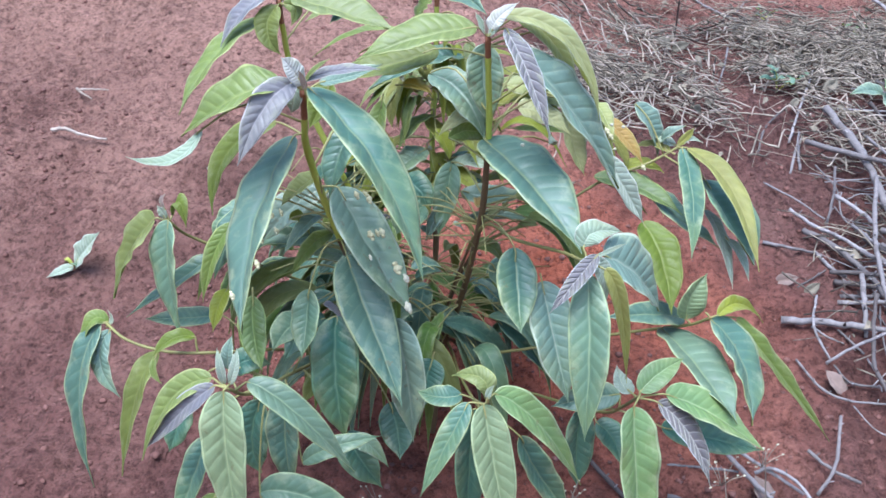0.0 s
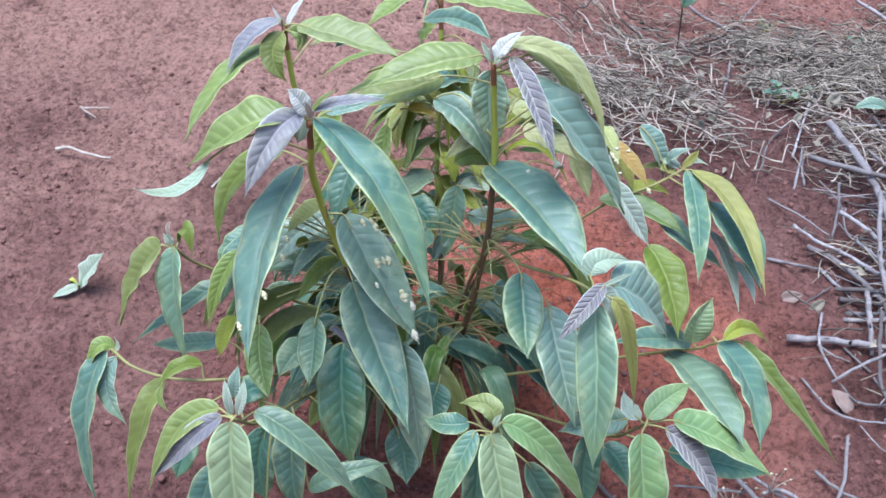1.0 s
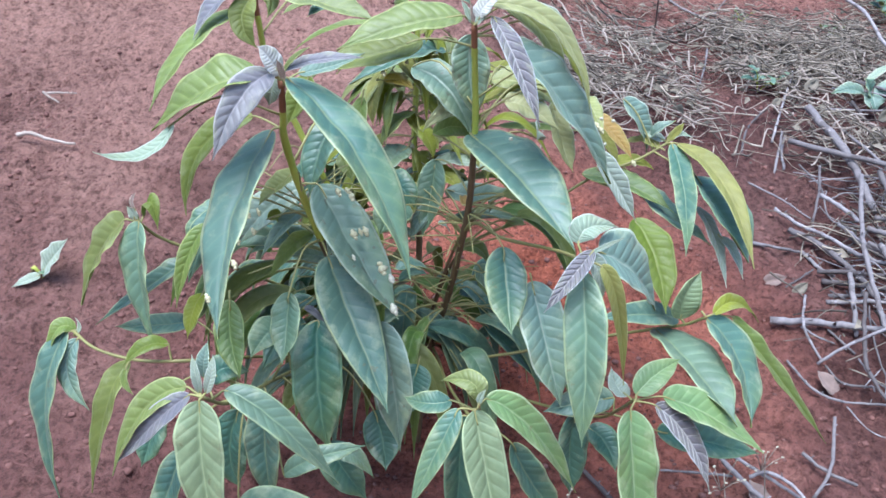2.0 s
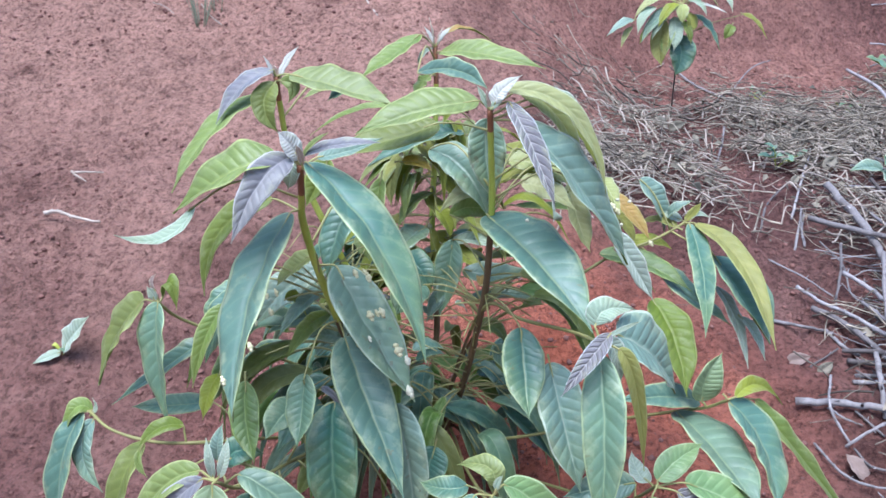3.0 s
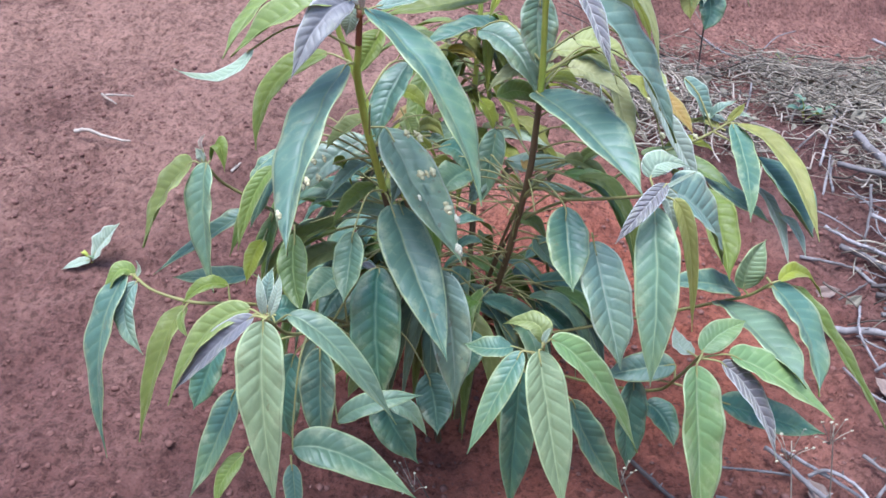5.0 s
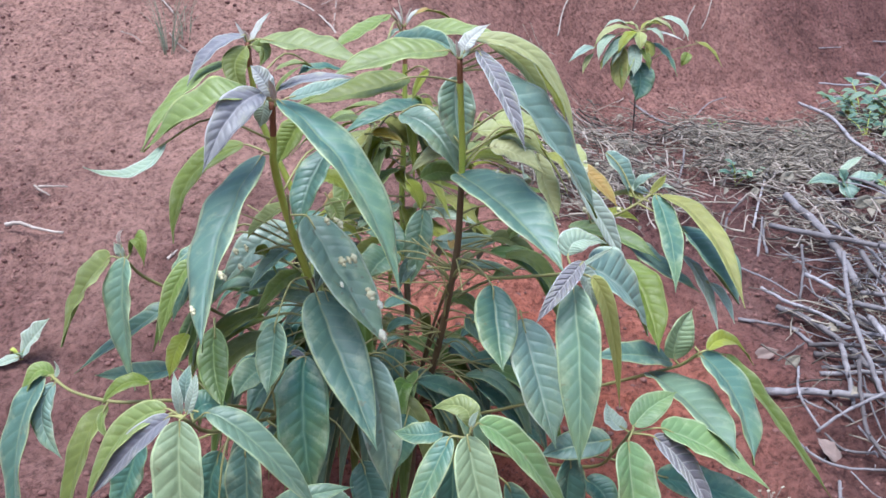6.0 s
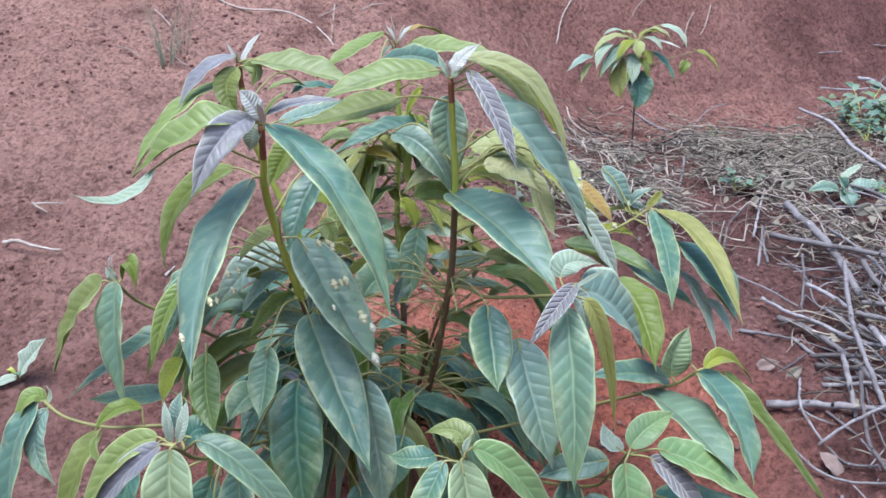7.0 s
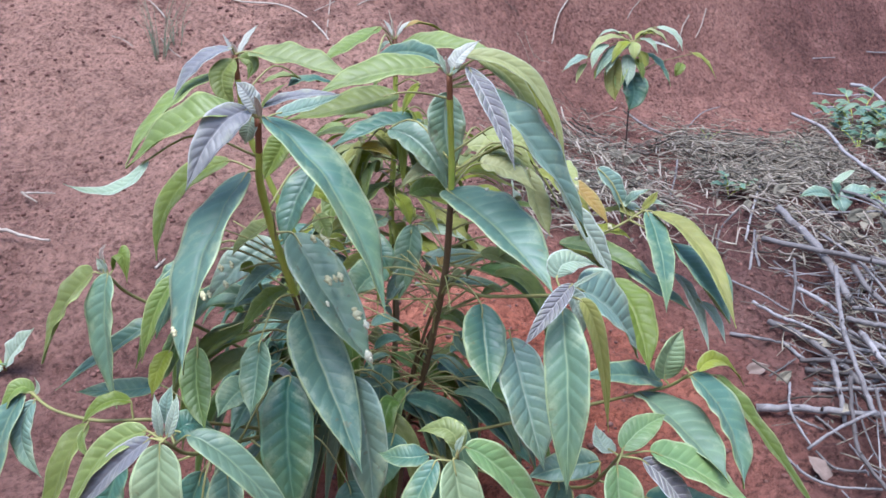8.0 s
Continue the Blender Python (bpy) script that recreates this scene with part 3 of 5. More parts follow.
leaf("E", "olive", (-0.201, 1.230, 0.796), (-0.213, 1.209, 0.768), (-0.196, 1.200, 0.733), 0.041, -12)
leaf("E", "white", (-0.200, 1.245, 0.797), (-0.209, 1.245, 0.815), (-0.217, 1.245, 0.830), 0.007, 0)
leaf("E", "white", (-0.198, 1.245, 0.799), (-0.186, 1.245, 0.822), (-0.168, 1.245, 0.843), 0.018, 0)
leaf("E", "light", (-0.125, 1.356, 0.762), (-0.150, 1.342, 0.765), (-0.178, 1.319, 0.756), 0.022)
leaf("E", "dark", (-0.067, 1.390, 0.749), (-0.114, 1.366, 0.758), (-0.144, 1.345, 0.748), 0.035)
leaf("C", "light", (-0.002, 1.420, 0.838), (-0.045, 1.377, 0.811), (-0.091, 1.328, 0.786), 0.047, -10)
leaf("C", "light", (0.031, 1.418, 0.812), (0.090, 1.379, 0.814), (0.188, 1.329, 0.798), 0.059, 10)
leaf("C", "orange", (0.035, 1.439, 0.836), (0.072, 1.459, 0.843), (0.115, 1.478, 0.821), 0.024)
leaf("C", "rosy", (0.020, 1.425, 0.820), (0.018, 1.420, 0.839), (0.013, 1.420, 0.865), 0.012)
leaf("C", "rosy", (0.024, 1.425, 0.820), (0.029, 1.420, 0.837), (0.035, 1.420, 0.849), 0.014)
leaf("C", "rosy", (0.019, 1.425, 0.819), (0.009, 1.420, 0.833), (0.002, 1.420, 0.844), 0.010)
leaf("C", "white", (0.020, 1.430, 0.820), (0.013, 1.430, 0.835), (0.005, 1.430, 0.849), 0.015, 0)
leaf("C", "white", (0.025, 1.430, 0.821), (0.035, 1.430, 0.836), (0.048, 1.430, 0.848), 0.019, 0)
leaf("C", "pale", (0.018, 1.430, 0.817), (0.003, 1.420, 0.808), (-0.007, 1.420, 0.792), 0.020)
leaf("C", "dark", (0.065, 1.350, 0.697), (0.005, 1.328, 0.693), (-0.081, 1.281, 0.662), 0.089, 16)
leaf("C", "yellow", (0.006, 1.360, 0.652), (-0.025, 1.340, 0.638), (-0.040, 1.320, 0.587), 0.040)
leaf("C", "yellow", (0.028, 1.360, 0.624), (0.055, 1.340, 0.590), (0.092, 1.300, 0.525), 0.040)
leaf("C", "yellow", (0.005, 1.360, 0.596), (0.031, 1.330, 0.565), (0.053, 1.300, 0.553), 0.044)
leaf("C", "dull", (0.004, 1.330, 0.547), (-0.023, 1.300, 0.537), (-0.058, 1.270, 0.519), 0.050)
leaf("C", "pale", (0.048, 1.320, 0.525), (0.089, 1.320, 0.527), (0.137, 1.300, 0.514), 0.040)
leaf("C", "yellow", (-0.021, 1.400, 0.674), (0.006, 1.380, 0.662), (0.033, 1.360, 0.624), 0.044)
leaf("C", "light", (-0.063, 1.300, 0.637), (-0.073, 1.280, 0.588), (-0.081, 1.250, 0.542), 0.040)
leaf("C", "yellow", (0.077, 1.350, 0.550), (0.113, 1.330, 0.535), (0.133, 1.300, 0.496), 0.036)
leaf("C", "yellow", (0.016, 1.380, 0.676), (0.052, 1.360, 0.658), (0.072, 1.330, 0.601), 0.040)
leaf("C", "yellow", (-0.029, 1.360, 0.666), (-0.047, 1.330, 0.631), (-0.049, 1.300, 0.592), 0.036)
leaf("C", "light", (0.018, 1.360, 0.596), (-0.013, 1.330, 0.589), (-0.040, 1.300, 0.556), 0.040)
leaf("C", "yellow", (0.030, 1.330, 0.518), (0.066, 1.310, 0.504), (0.091, 1.280, 0.484), 0.036)
# Lime on B's rear and right leaves puts backlight and gloss into the colour.
leaf("B", "lime", (0.131, 1.278, 0.669), (0.182, 1.265, 0.663), (0.233, 1.253, 0.633), 0.058, 10)
leaf("B", "lime", (0.124, 1.096, 0.807), (0.173, 1.095, 0.774), (0.208, 1.081, 0.710), 0.034, 8)
leaf("B", "yellow", (0.235, 1.250, 0.639), (0.264, 1.220, 0.619), (0.295, 1.200, 0.563), 0.036)
leaf("B", "light", (0.073, 1.080, 0.798), (0.002, 1.060, 0.792), (-0.075, 1.039, 0.767), 0.068, 14)
leaf("B", "olive", (0.024, 1.118, 0.762), (-0.034, 1.099, 0.749), (-0.115, 1.079, 0.731), 0.071, 14)
leaf("B", "lime", (0.101, 1.082, 0.812), (0.188, 1.077, 0.784), (0.235, 1.067, 0.681), 0.033, 8)
leaf("B", "striped", (0.110, 1.071, 0.798), (0.137, 1.032, 0.753), (0.162, 0.999, 0.684), 0.042, -10)
leaf("B", "silver", (0.130, 1.070, 0.772), (0.202, 1.064, 0.690), (0.274, 1.084, 0.578), 0.078, -14)
leaf("B", "pale", (0.258, 1.120, 0.614), (0.290, 1.120, 0.563), (0.326, 1.130, 0.505), 0.047, 10, 0)
leaf("B", "pale", (0.235, 1.140, 0.659), (0.256, 1.140, 0.623), (0.273, 1.140, 0.579), 0.029, 10, 0)
leaf("B", "pale", (0.217, 1.150, 0.697), (0.237, 1.150, 0.669), (0.258, 1.150, 0.633), 0.032, 10, 0)
leaf("B", "white", (0.093, 1.070, 0.796), (0.100, 1.070, 0.812), (0.125, 1.070, 0.830), 0.029, 0)
leaf("B", "pale", (0.086, 1.080, 0.789), (0.079, 1.080, 0.803), (0.072, 1.080, 0.816), 0.014)
leaf("B", "pale", (0.089, 1.070, 0.789), (0.098, 1.070, 0.803), (0.105, 1.070, 0.812), 0.014)
leaf("B", "dull", (0.013, 1.220, 0.702), (0.060, 1.180, 0.681), (0.091, 1.140, 0.627), 0.060)
leaf("B", "dull", (0.091, 1.159, 0.759), (0.088, 1.149, 0.709), (0.098, 1.130, 0.655), 0.060, 8)
leaf("B", "teal", (0.090, 1.136, 0.632), (0.152, 1.050, 0.603), (0.206, 0.955, 0.543), 0.101, -10)
leaf("B", "mid", (0.047, 1.250, 0.554), (0.036, 1.231, 0.503), (0.024, 1.198, 0.450), 0.049, 10)
leaf("B", "dull", (0.062, 1.250, 0.505), (0.114, 1.230, 0.503), (0.174, 1.200, 0.522), 0.049)
leaf("B", "teal", (0.135, 1.090, 0.484), (0.136, 1.050, 0.435), (0.142, 1.000, 0.397), 0.068)
leaf("B", "silver", (0.173, 1.060, 0.446), (0.190, 1.020, 0.377), (0.210, 0.980, 0.294), 0.078, 0)
leaf("B", "yellow", (0.122, 1.300, 0.633), (0.170, 1.280, 0.648), (0.220, 1.260, 0.625), 0.044)
leaf("B", "lime", (0.225, 1.281, 0.633), (0.234, 1.251, 0.586), (0.252, 1.223, 0.542), 0.044, 5)
leaf("B", "orange", (0.284, 1.280, 0.617), (0.314, 1.260, 0.592), (0.344, 1.240, 0.554), 0.034)
leaf("B", "dull", (0.071, 1.250, 0.457), (0.133, 1.250, 0.465), (0.194, 1.250, 0.449), 0.026)
leaf("B", "mid", (0.003, 1.200, 0.502), (-0.021, 1.170, 0.495), (-0.037, 1.150, 0.477), 0.060)
leaf("B", "dark", (-0.039, 1.250, 0.524), (-0.005, 1.220, 0.522), (0.011, 1.200, 0.484), 0.050)
leaf("B", "mid", (0.111, 1.200, 0.401), (0.124, 1.200, 0.377), (0.163, 1.200, 0.343), 0.040)
leaf("B", "light", (0.080, 1.250, 0.410), (0.115, 1.250, 0.405), (0.133, 1.250, 0.371), 0.030)
leaf("B", "rosy", (0.088, 1.080, 0.787), (0.086, 1.080, 0.800), (0.083, 1.080, 0.811), 0.010)
leaf("B", "yellow", (0.165, 1.104, 0.789), (0.206, 1.106, 0.753), (0.230, 1.101, 0.703), 0.023, 10, 0)
leaf("A", "rosy", (-0.129, 0.970, 0.748), (-0.130, 0.965, 0.762), (-0.133, 0.960, 0.774), 0.010)
leaf("E", "rosy", (-0.201, 1.245, 0.797), (-0.202, 1.245, 0.809), (-0.207, 1.245, 0.819), 0.010)
leaf("L", "rosy", (-0.349, 1.070, 0.554), (-0.351, 1.070, 0.566), (-0.345, 1.070, 0.576), 0.010)
leaf("K", "yellow", (0.284, 1.320, 0.598), (0.314, 1.310, 0.567), (0.337, 1.300, 0.518), 0.034)
leaf("K", "yellow", (0.321, 1.310, 0.516), (0.362, 1.310, 0.529), (0.396, 1.300, 0.517), 0.030)
leaf("K", "light", (0.340, 1.310, 0.506), (0.379, 1.300, 0.489), (0.399, 1.280, 0.447), 0.032)
leaf("K", "yellow", (0.298, 1.330, 0.492), (0.338, 1.320, 0.479), (0.377, 1.300, 0.441), 0.030)
leaf("K", "pale", (0.417, 1.300, 0.566), (0.430, 1.300, 0.576), (0.453, 1.300, 0.569), 0.018)
leaf("D", "pale", (0.195, 0.890, 0.585), (0.208, 0.900, 0.600), (0.246, 0.920, 0.590), 0.042)
leaf("D", "striped", (0.209, 0.874, 0.583), (0.183, 0.854, 0.561), (0.153, 0.840, 0.524), 0.028, 6)
leaf("D", "mid", (0.201, 0.881, 0.554), (0.198, 0.831, 0.477), (0.199, 0.800, 0.373), 0.051, 20)
leaf("D", "yellow", (0.218, 0.870, 0.566), (0.238, 0.865, 0.523), (0.259, 0.869, 0.408), 0.023, 10, 0)
leaf("D", "silver", (0.222, 0.900, 0.569), (0.269, 0.921, 0.536), (0.312, 0.949, 0.463), 0.087, -4)
leaf("D", "olive", (0.330, 1.149, 0.498), (0.351, 1.100, 0.458), (0.361, 1.049, 0.398), 0.064, 5)
leaf("D", "pale", (0.206, 0.884, 0.572), (0.223, 0.880, 0.585), (0.240, 0.870, 0.599), 0.007)
leaf("D", "pale", (0.205, 0.884, 0.568), (0.218, 0.880, 0.556), (0.223, 0.870, 0.520), 0.030)
leaf("K", "teal", (0.417, 1.290, 0.563), (0.413, 1.202, 0.521), (0.383, 1.070, 0.477), 0.038, 26)
leaf("K", "yellow", (0.427, 1.290, 0.563), (0.472, 1.200, 0.528), (0.500, 1.102, 0.439), 0.048, 6)
leaf("K", "dark", (0.454, 1.268, 0.518), (0.479, 1.202, 0.483), (0.497, 1.123, 0.439), 0.106, -10)
leaf("K", "silver", (0.342, 1.323, 0.626), (0.371, 1.320, 0.587), (0.389, 1.324, 0.537), 0.055, 10)
leaf("K", "silver", (0.390, 1.322, 0.564), (0.400, 1.310, 0.581), (0.424, 1.308, 0.595), 0.027)
leaf("K", "pale", (0.456, 1.250, 0.474), (0.472, 1.200, 0.444), (0.482, 1.150, 0.383), 0.034)
leaf("K", "pale", (0.481, 1.200, 0.444), (0.496, 1.180, 0.428), (0.506, 1.150, 0.397), 0.024)
leaf("K", "teal", (0.365, 1.300, 0.499), (0.415, 1.260, 0.458), (0.469, 1.200, 0.430), 0.062)
leaf("K", "fresh", (0.282, 1.300, 0.510), (0.351, 1.280, 0.500), (0.418, 1.240, 0.469), 0.050)
leaf("K", "pale", (0.411, 1.310, 0.562), (0.395, 1.320, 0.566), (0.374, 1.330, 0.576), 0.028)
leaf("K", "yellow", (0.412, 1.300, 0.565), (0.425, 1.300, 0.579), (0.435, 1.300, 0.594), 0.016)
leaf("K", "yellow", (0.399, 1.300, 0.554), (0.377, 1.320, 0.559), (0.343, 1.330, 0.548), 0.030)
leaf("J", "teal", (0.411, 1.030, 0.402), (0.456, 1.000, 0.349), (0.460, 0.940, 0.285), 0.072, -14)
leaf("J", "light", (0.457, 1.053, 0.390), (0.533, 1.060, 0.296), (0.675, 1.113, 0.114), 0.043, 6)
leaf("J", "yellow", (0.420, 1.030, 0.408), (0.462, 1.060, 0.409), (0.518, 1.100, 0.353), 0.028)
leaf("J", "mid", (0.363, 1.090, 0.349), (0.395, 1.000, 0.344), (0.421, 0.900, 0.320), 0.084, -10)
leaf("J", "teal", (0.397, 1.100, 0.360), (0.337, 1.070, 0.386), (0.265, 1.050, 0.392), 0.046)
leaf("J", "sage", (0.390, 1.070, 0.378), (0.396, 1.070, 0.414), (0.414, 1.080, 0.448), 0.049, 12)
leaf("I", "sage", (0.281, 0.900, 0.347), (0.288, 0.870, 0.268), (0.300, 0.840, 0.136), 0.070, -8)
leaf("I", "striped", (0.315, 0.910, 0.347), (0.362, 0.901, 0.300), (0.393, 0.885, 0.226), 0.052, -12)
leaf("I", "sage", (0.327, 0.920, 0.353), (0.390, 0.920, 0.326), (0.461, 0.897, 0.278), 0.058, -16)
leaf("I", "sage", (0.292, 0.920, 0.357), (0.320, 0.940, 0.373), (0.360, 0.970, 0.377), 0.041)
leaf("I", "dark", (0.348, 0.980, 0.251), (0.430, 1.000, 0.215), (0.509, 1.000, 0.193), 0.060)
leaf("I", "pale", (0.285, 0.930, 0.347), (0.275, 0.950, 0.347), (0.270, 0.970, 0.366), 0.034)
leaf("I", "teal", (0.287, 1.000, 0.294), (0.242, 1.000, 0.287), (0.190, 1.000, 0.272), 0.050)
leaf("I", "dark", (0.236, 1.000, 0.270), (0.231, 0.990, 0.208), (0.233, 0.980, 0.137), 0.054)
leaf("I", "dark", (0.269, 1.050, 0.205), (0.291, 1.030, 0.189), (0.302, 1.000, 0.162), 0.050)
leaf("H", "teal", (0.064, 0.872, 0.375), (0.036, 0.850, 0.330), (0.003, 0.829, 0.261), 0.038, 14)
leaf("H", "sage", (0.082, 0.855, 0.385), (0.096, 0.830, 0.313), (0.118, 0.800, 0.199), 0.060, -12)
leaf("H", "sage", (0.096, 0.860, 0.398), (0.153, 0.871, 0.346), (0.217, 0.879, 0.235), 0.049, -16)
leaf("H", "teal", (0.137, 0.920, 0.283), (0.169, 0.920, 0.213), (0.216, 0.920, 0.144), 0.048)
leaf("H", "light", (0.087, 0.870, 0.388), (0.078, 0.880, 0.409), (0.043, 0.900, 0.397), 0.032)
leaf("H", "teal", (0.056, 0.902, 0.366), (0.028, 0.900, 0.364), (-0.002, 0.920, 0.359), 0.035)
leaf("H", "dark", (0.074, 0.950, 0.305), (0.072, 0.940, 0.225), (0.069, 0.930, 0.097), 0.056)
leaf("H", "pale", (0.086, 0.850, 0.398), (0.088, 0.850, 0.409), (0.094, 0.850, 0.418), 0.010)
leaf("F", "sage", (-0.225, 0.820, 0.431), (-0.225, 0.800, 0.352), (-0.216, 0.780, 0.213), 0.064, 4)
leaf("F", "mid", (-0.201, 0.840, 0.430), (-0.144, 0.831, 0.395), (-0.081, 0.841, 0.290), 0.040, -22)
leaf("F", "purple", (-0.238, 0.830, 0.432), (-0.284, 0.830, 0.393), (-0.337, 0.842, 0.330), 0.037, -4)
leaf("F", "light", (-0.244, 0.841, 0.435), (-0.302, 0.849, 0.396), (-0.348, 0.845, 0.307), 0.044, 15)
leaf("F", "pale", (-0.226, 0.830, 0.434), (-0.228, 0.830, 0.458), (-0.232, 0.840, 0.478), 0.014)
leaf("F", "pale", (-0.220, 0.830, 0.434), (-0.211, 0.830, 0.458), (-0.209, 0.840, 0.478), 0.017, 0)
leaf("F", "teal", (-0.180, 0.922, 0.346), (-0.181, 0.910, 0.281), (-0.175, 0.896, 0.208), 0.056, 14)
leaf("F", "mid", (-0.205, 0.850, 0.249), (-0.144, 0.850, 0.241), (-0.055, 0.850, 0.179), 0.056)
leaf("F", "mid", (-0.157, 0.900, 0.256), (-0.113, 0.900, 0.283), (-0.051, 0.920, 0.284), 0.034)
leaf("F", "teal", (-0.283, 0.900, 0.296), (-0.306, 0.890, 0.236), (-0.345, 0.880, 0.152), 0.050)
leaf("F", "dark", (-0.311, 0.950, 0.346), (-0.329, 0.940, 0.294), (-0.347, 0.930, 0.248), 0.052)
leaf("F", "dark", (-0.217, 0.950, 0.321), (-0.232, 0.940, 0.260), (-0.222, 0.930, 0.210), 0.062)
leaf("F", "light", (-0.273, 0.880, 0.217), (-0.294, 0.870, 0.191), (-0.308, 0.860, 0.153), 0.030)
leaf("F", "teal", (-0.213, 0.880, 0.204), (-0.209, 0.870, 0.173), (-0.206, 0.860, 0.135), 0.028)
leaf("F", "dark", (-0.114, 1.003, 0.423), (-0.113, 0.969, 0.347), (-0.105, 0.948, 0.253), 0.076, -3)
leaf("F", "dull", (-0.034, 1.000, 0.421), (-0.020, 0.970, 0.352), (-0.007, 0.950, 0.249), 0.062)
leaf("F", "dark", (-0.108, 1.000, 0.228), (-0.091, 0.980, 0.196), (-0.057, 0.970, 0.145), 0.062)
leaf("F", "dull", (-0.097, 0.950, 0.249), (-0.071, 0.950, 0.243), (-0.045, 0.950, 0.204), 0.030)
leaf("F", "dark", (-0.048, 1.050, 0.242), (-0.036, 1.030, 0.208), (-0.031, 1.000, 0.172), 0.060)
leaf("F", "dark", (-0.247, 0.950, 0.370), (-0.225, 0.950, 0.386), (-0.202, 0.970, 0.367), 0.045)
leaf("F", "mid", (-0.168, 1.050, 0.392), (-0.188, 1.030, 0.385), (-0.206, 1.000, 0.368), 0.050)
leaf("F", "dark", (-0.144, 1.100, 0.360), (-0.173, 1.080, 0.352), (-0.203, 1.050, 0.315), 0.060)
leaf("F", "dark", (0.017, 1.100, 0.287), (0.008, 1.080, 0.261), (-0.004, 1.050, 0.223), 0.060)
leaf("G", "teal", (-0.461, 1.050, 0.383), (-0.495, 1.015, 0.290), (-0.500, 0.999, 0.122), 0.060, 8)
leaf("G", "silver", (-0.444, 1.039, 0.377), (-0.458, 1.021, 0.335), (-0.431, 1.001, 0.287), 0.034, 0)
leaf("G", "olive", (-0.374, 1.022, 0.351), (-0.408, 0.993, 0.293), (-0.438, 0.973, 0.166), 0.051, 10)
leaf("G", "light", (-0.451, 1.055, 0.382), (-0.473, 1.050, 0.386), (-0.491, 1.040, 0.345), 0.029)
leaf("G", "teal", (-0.302, 1.100, 0.368), (-0.358, 1.100, 0.361), (-0.415, 1.100, 0.360), 0.038)
leaf("G", "teal", (-0.305, 1.120, 0.456), (-0.349, 1.100, 0.432), (-0.443, 1.100, 0.361), 0.036)
leaf("G", "pale", (-0.449, 1.050, 0.381), (-0.442, 1.050, 0.391), (-0.446, 1.050, 0.404), 0.010)
leaf("L", "olive", (-0.365, 1.070, 0.539), (-0.404, 1.070, 0.496), (-0.434, 1.050, 0.423), 0.074, 20)
leaf("L", "mid", (-0.343, 1.060, 0.540), (-0.350, 1.040, 0.476), (-0.333, 1.016, 0.375), 0.054, 14)
leaf("L", "olive", (-0.343, 1.081, 0.539), (-0.328, 1.072, 0.563), (-0.320, 1.059, 0.529), 0.028)
leaf("L", "pale", (-0.351, 1.070, 0.539), (-0.353, 1.070, 0.549), (-0.359, 1.070, 0.558), 0.016)
leaf("L", "fresh", (-0.263, 1.100, 0.520), (-0.295, 1.090, 0.474), (-0.326, 1.080, 0.401), 0.034)
leaf("L", "teal", (-0.247, 1.120, 0.547), (-0.272, 1.100, 0.522), (-0.298, 1.090, 0.494), 0.044)
leaf("L", "yellow", (-0.271, 1.050, 0.439), (-0.281, 1.030, 0.422), (-0.291, 1.020, 0.387), 0.030)
leaf("G", "olive", (-0.307, 0.990, 0.398), (-0.335, 0.980, 0.401), (-0.362, 0.970, 0.377), 0.026, 0)
leaf("F", "silver", (-0.231, 0.870, 0.427), (-0.229, 0.870, 0.450), (-0.224, 0.880, 0.470), 0.022, 0)
leaf("L", "fresh", (-0.263, 1.080, 0.464), (-0.271, 1.060, 0.428), (-0.289, 1.050, 0.393), 0.030)
leaf("B", "olive", (0.142, 1.175, 0.528), (0.174, 1.171, 0.522), (0.221, 1.159, 0.489), 0.029, 8)
leaf("B", "lime", (0.260, 1.245, 0.652), (0.271, 1.220, 0.640), (0.283, 1.190, 0.612), 0.032, 0)
leaf("B", "lime", (0.143, 1.211, 0.654), (0.179, 1.207, 0.646), (0.223, 1.195, 0.616), 0.055, 0)
leaf("B", "lime", (0.153, 1.242, 0.690), (0.190, 1.238, 0.686), (0.231, 1.229, 0.663), 0.051, 0)
leaf("C", "yellow", (0.022, 1.304, 0.588), (0.037, 1.298, 0.569), (0.044, 1.290, 0.542), 0.031, 0)
leaf("C", "orange", (-0.022, 1.328, 0.664), (-0.009, 1.324, 0.650), (0.013, 1.323, 0.653), 0.031, 0)
leaf("A", "light", (-0.092, 1.205, 0.581), (-0.083, 1.200, 0.566), (-0.076, 1.193, 0.543), 0.032, 0)
leaf("A", "yellow", (-0.108, 1.215, 0.612), (-0.080, 1.212, 0.609), (-0.060, 1.205, 0.588), 0.032, 0)
leaf("A", "olive", (-0.124, 1.159, 0.705), (-0.136, 1.152, 0.678), (-0.156, 1.143, 0.643), 0.044, -10)
leaf("A", "olive", (-0.135, 1.060, 0.609), (-0.164, 1.055, 0.589), (-0.185, 1.050, 0.567), 0.043, 20)
leaf("E", "light", (-0.194, 1.232, 0.798), (-0.176, 1.229, 0.792), (-0.184, 1.223, 0.769), 0.024, 0)
leaf("C", "teal", (-0.004, 1.303, 0.798), (0.051, 1.260, 0.806), (0.093, 1.201, 0.789), 0.030, 30)
leaf("C", "yellow", (0.060, 1.349, 0.755), (0.044, 1.345, 0.735), (0.033, 1.338, 0.708), 0.016, 0)
leaf("C", "light", (0.014, 1.400, 0.776), (0.001, 1.397, 0.762), (-0.013, 1.392, 0.742), 0.040, 0)
leaf("B", "pale", (0.153, 1.105, 0.797), (0.184, 1.113, 0.794), (0.212, 1.116, 0.774), 0.032, 0)
leaf("B", "orange", (-0.030, 1.307, 0.661), (-0.006, 1.306, 0.661), (0.017, 1.300, 0.647), 0.025, 0)
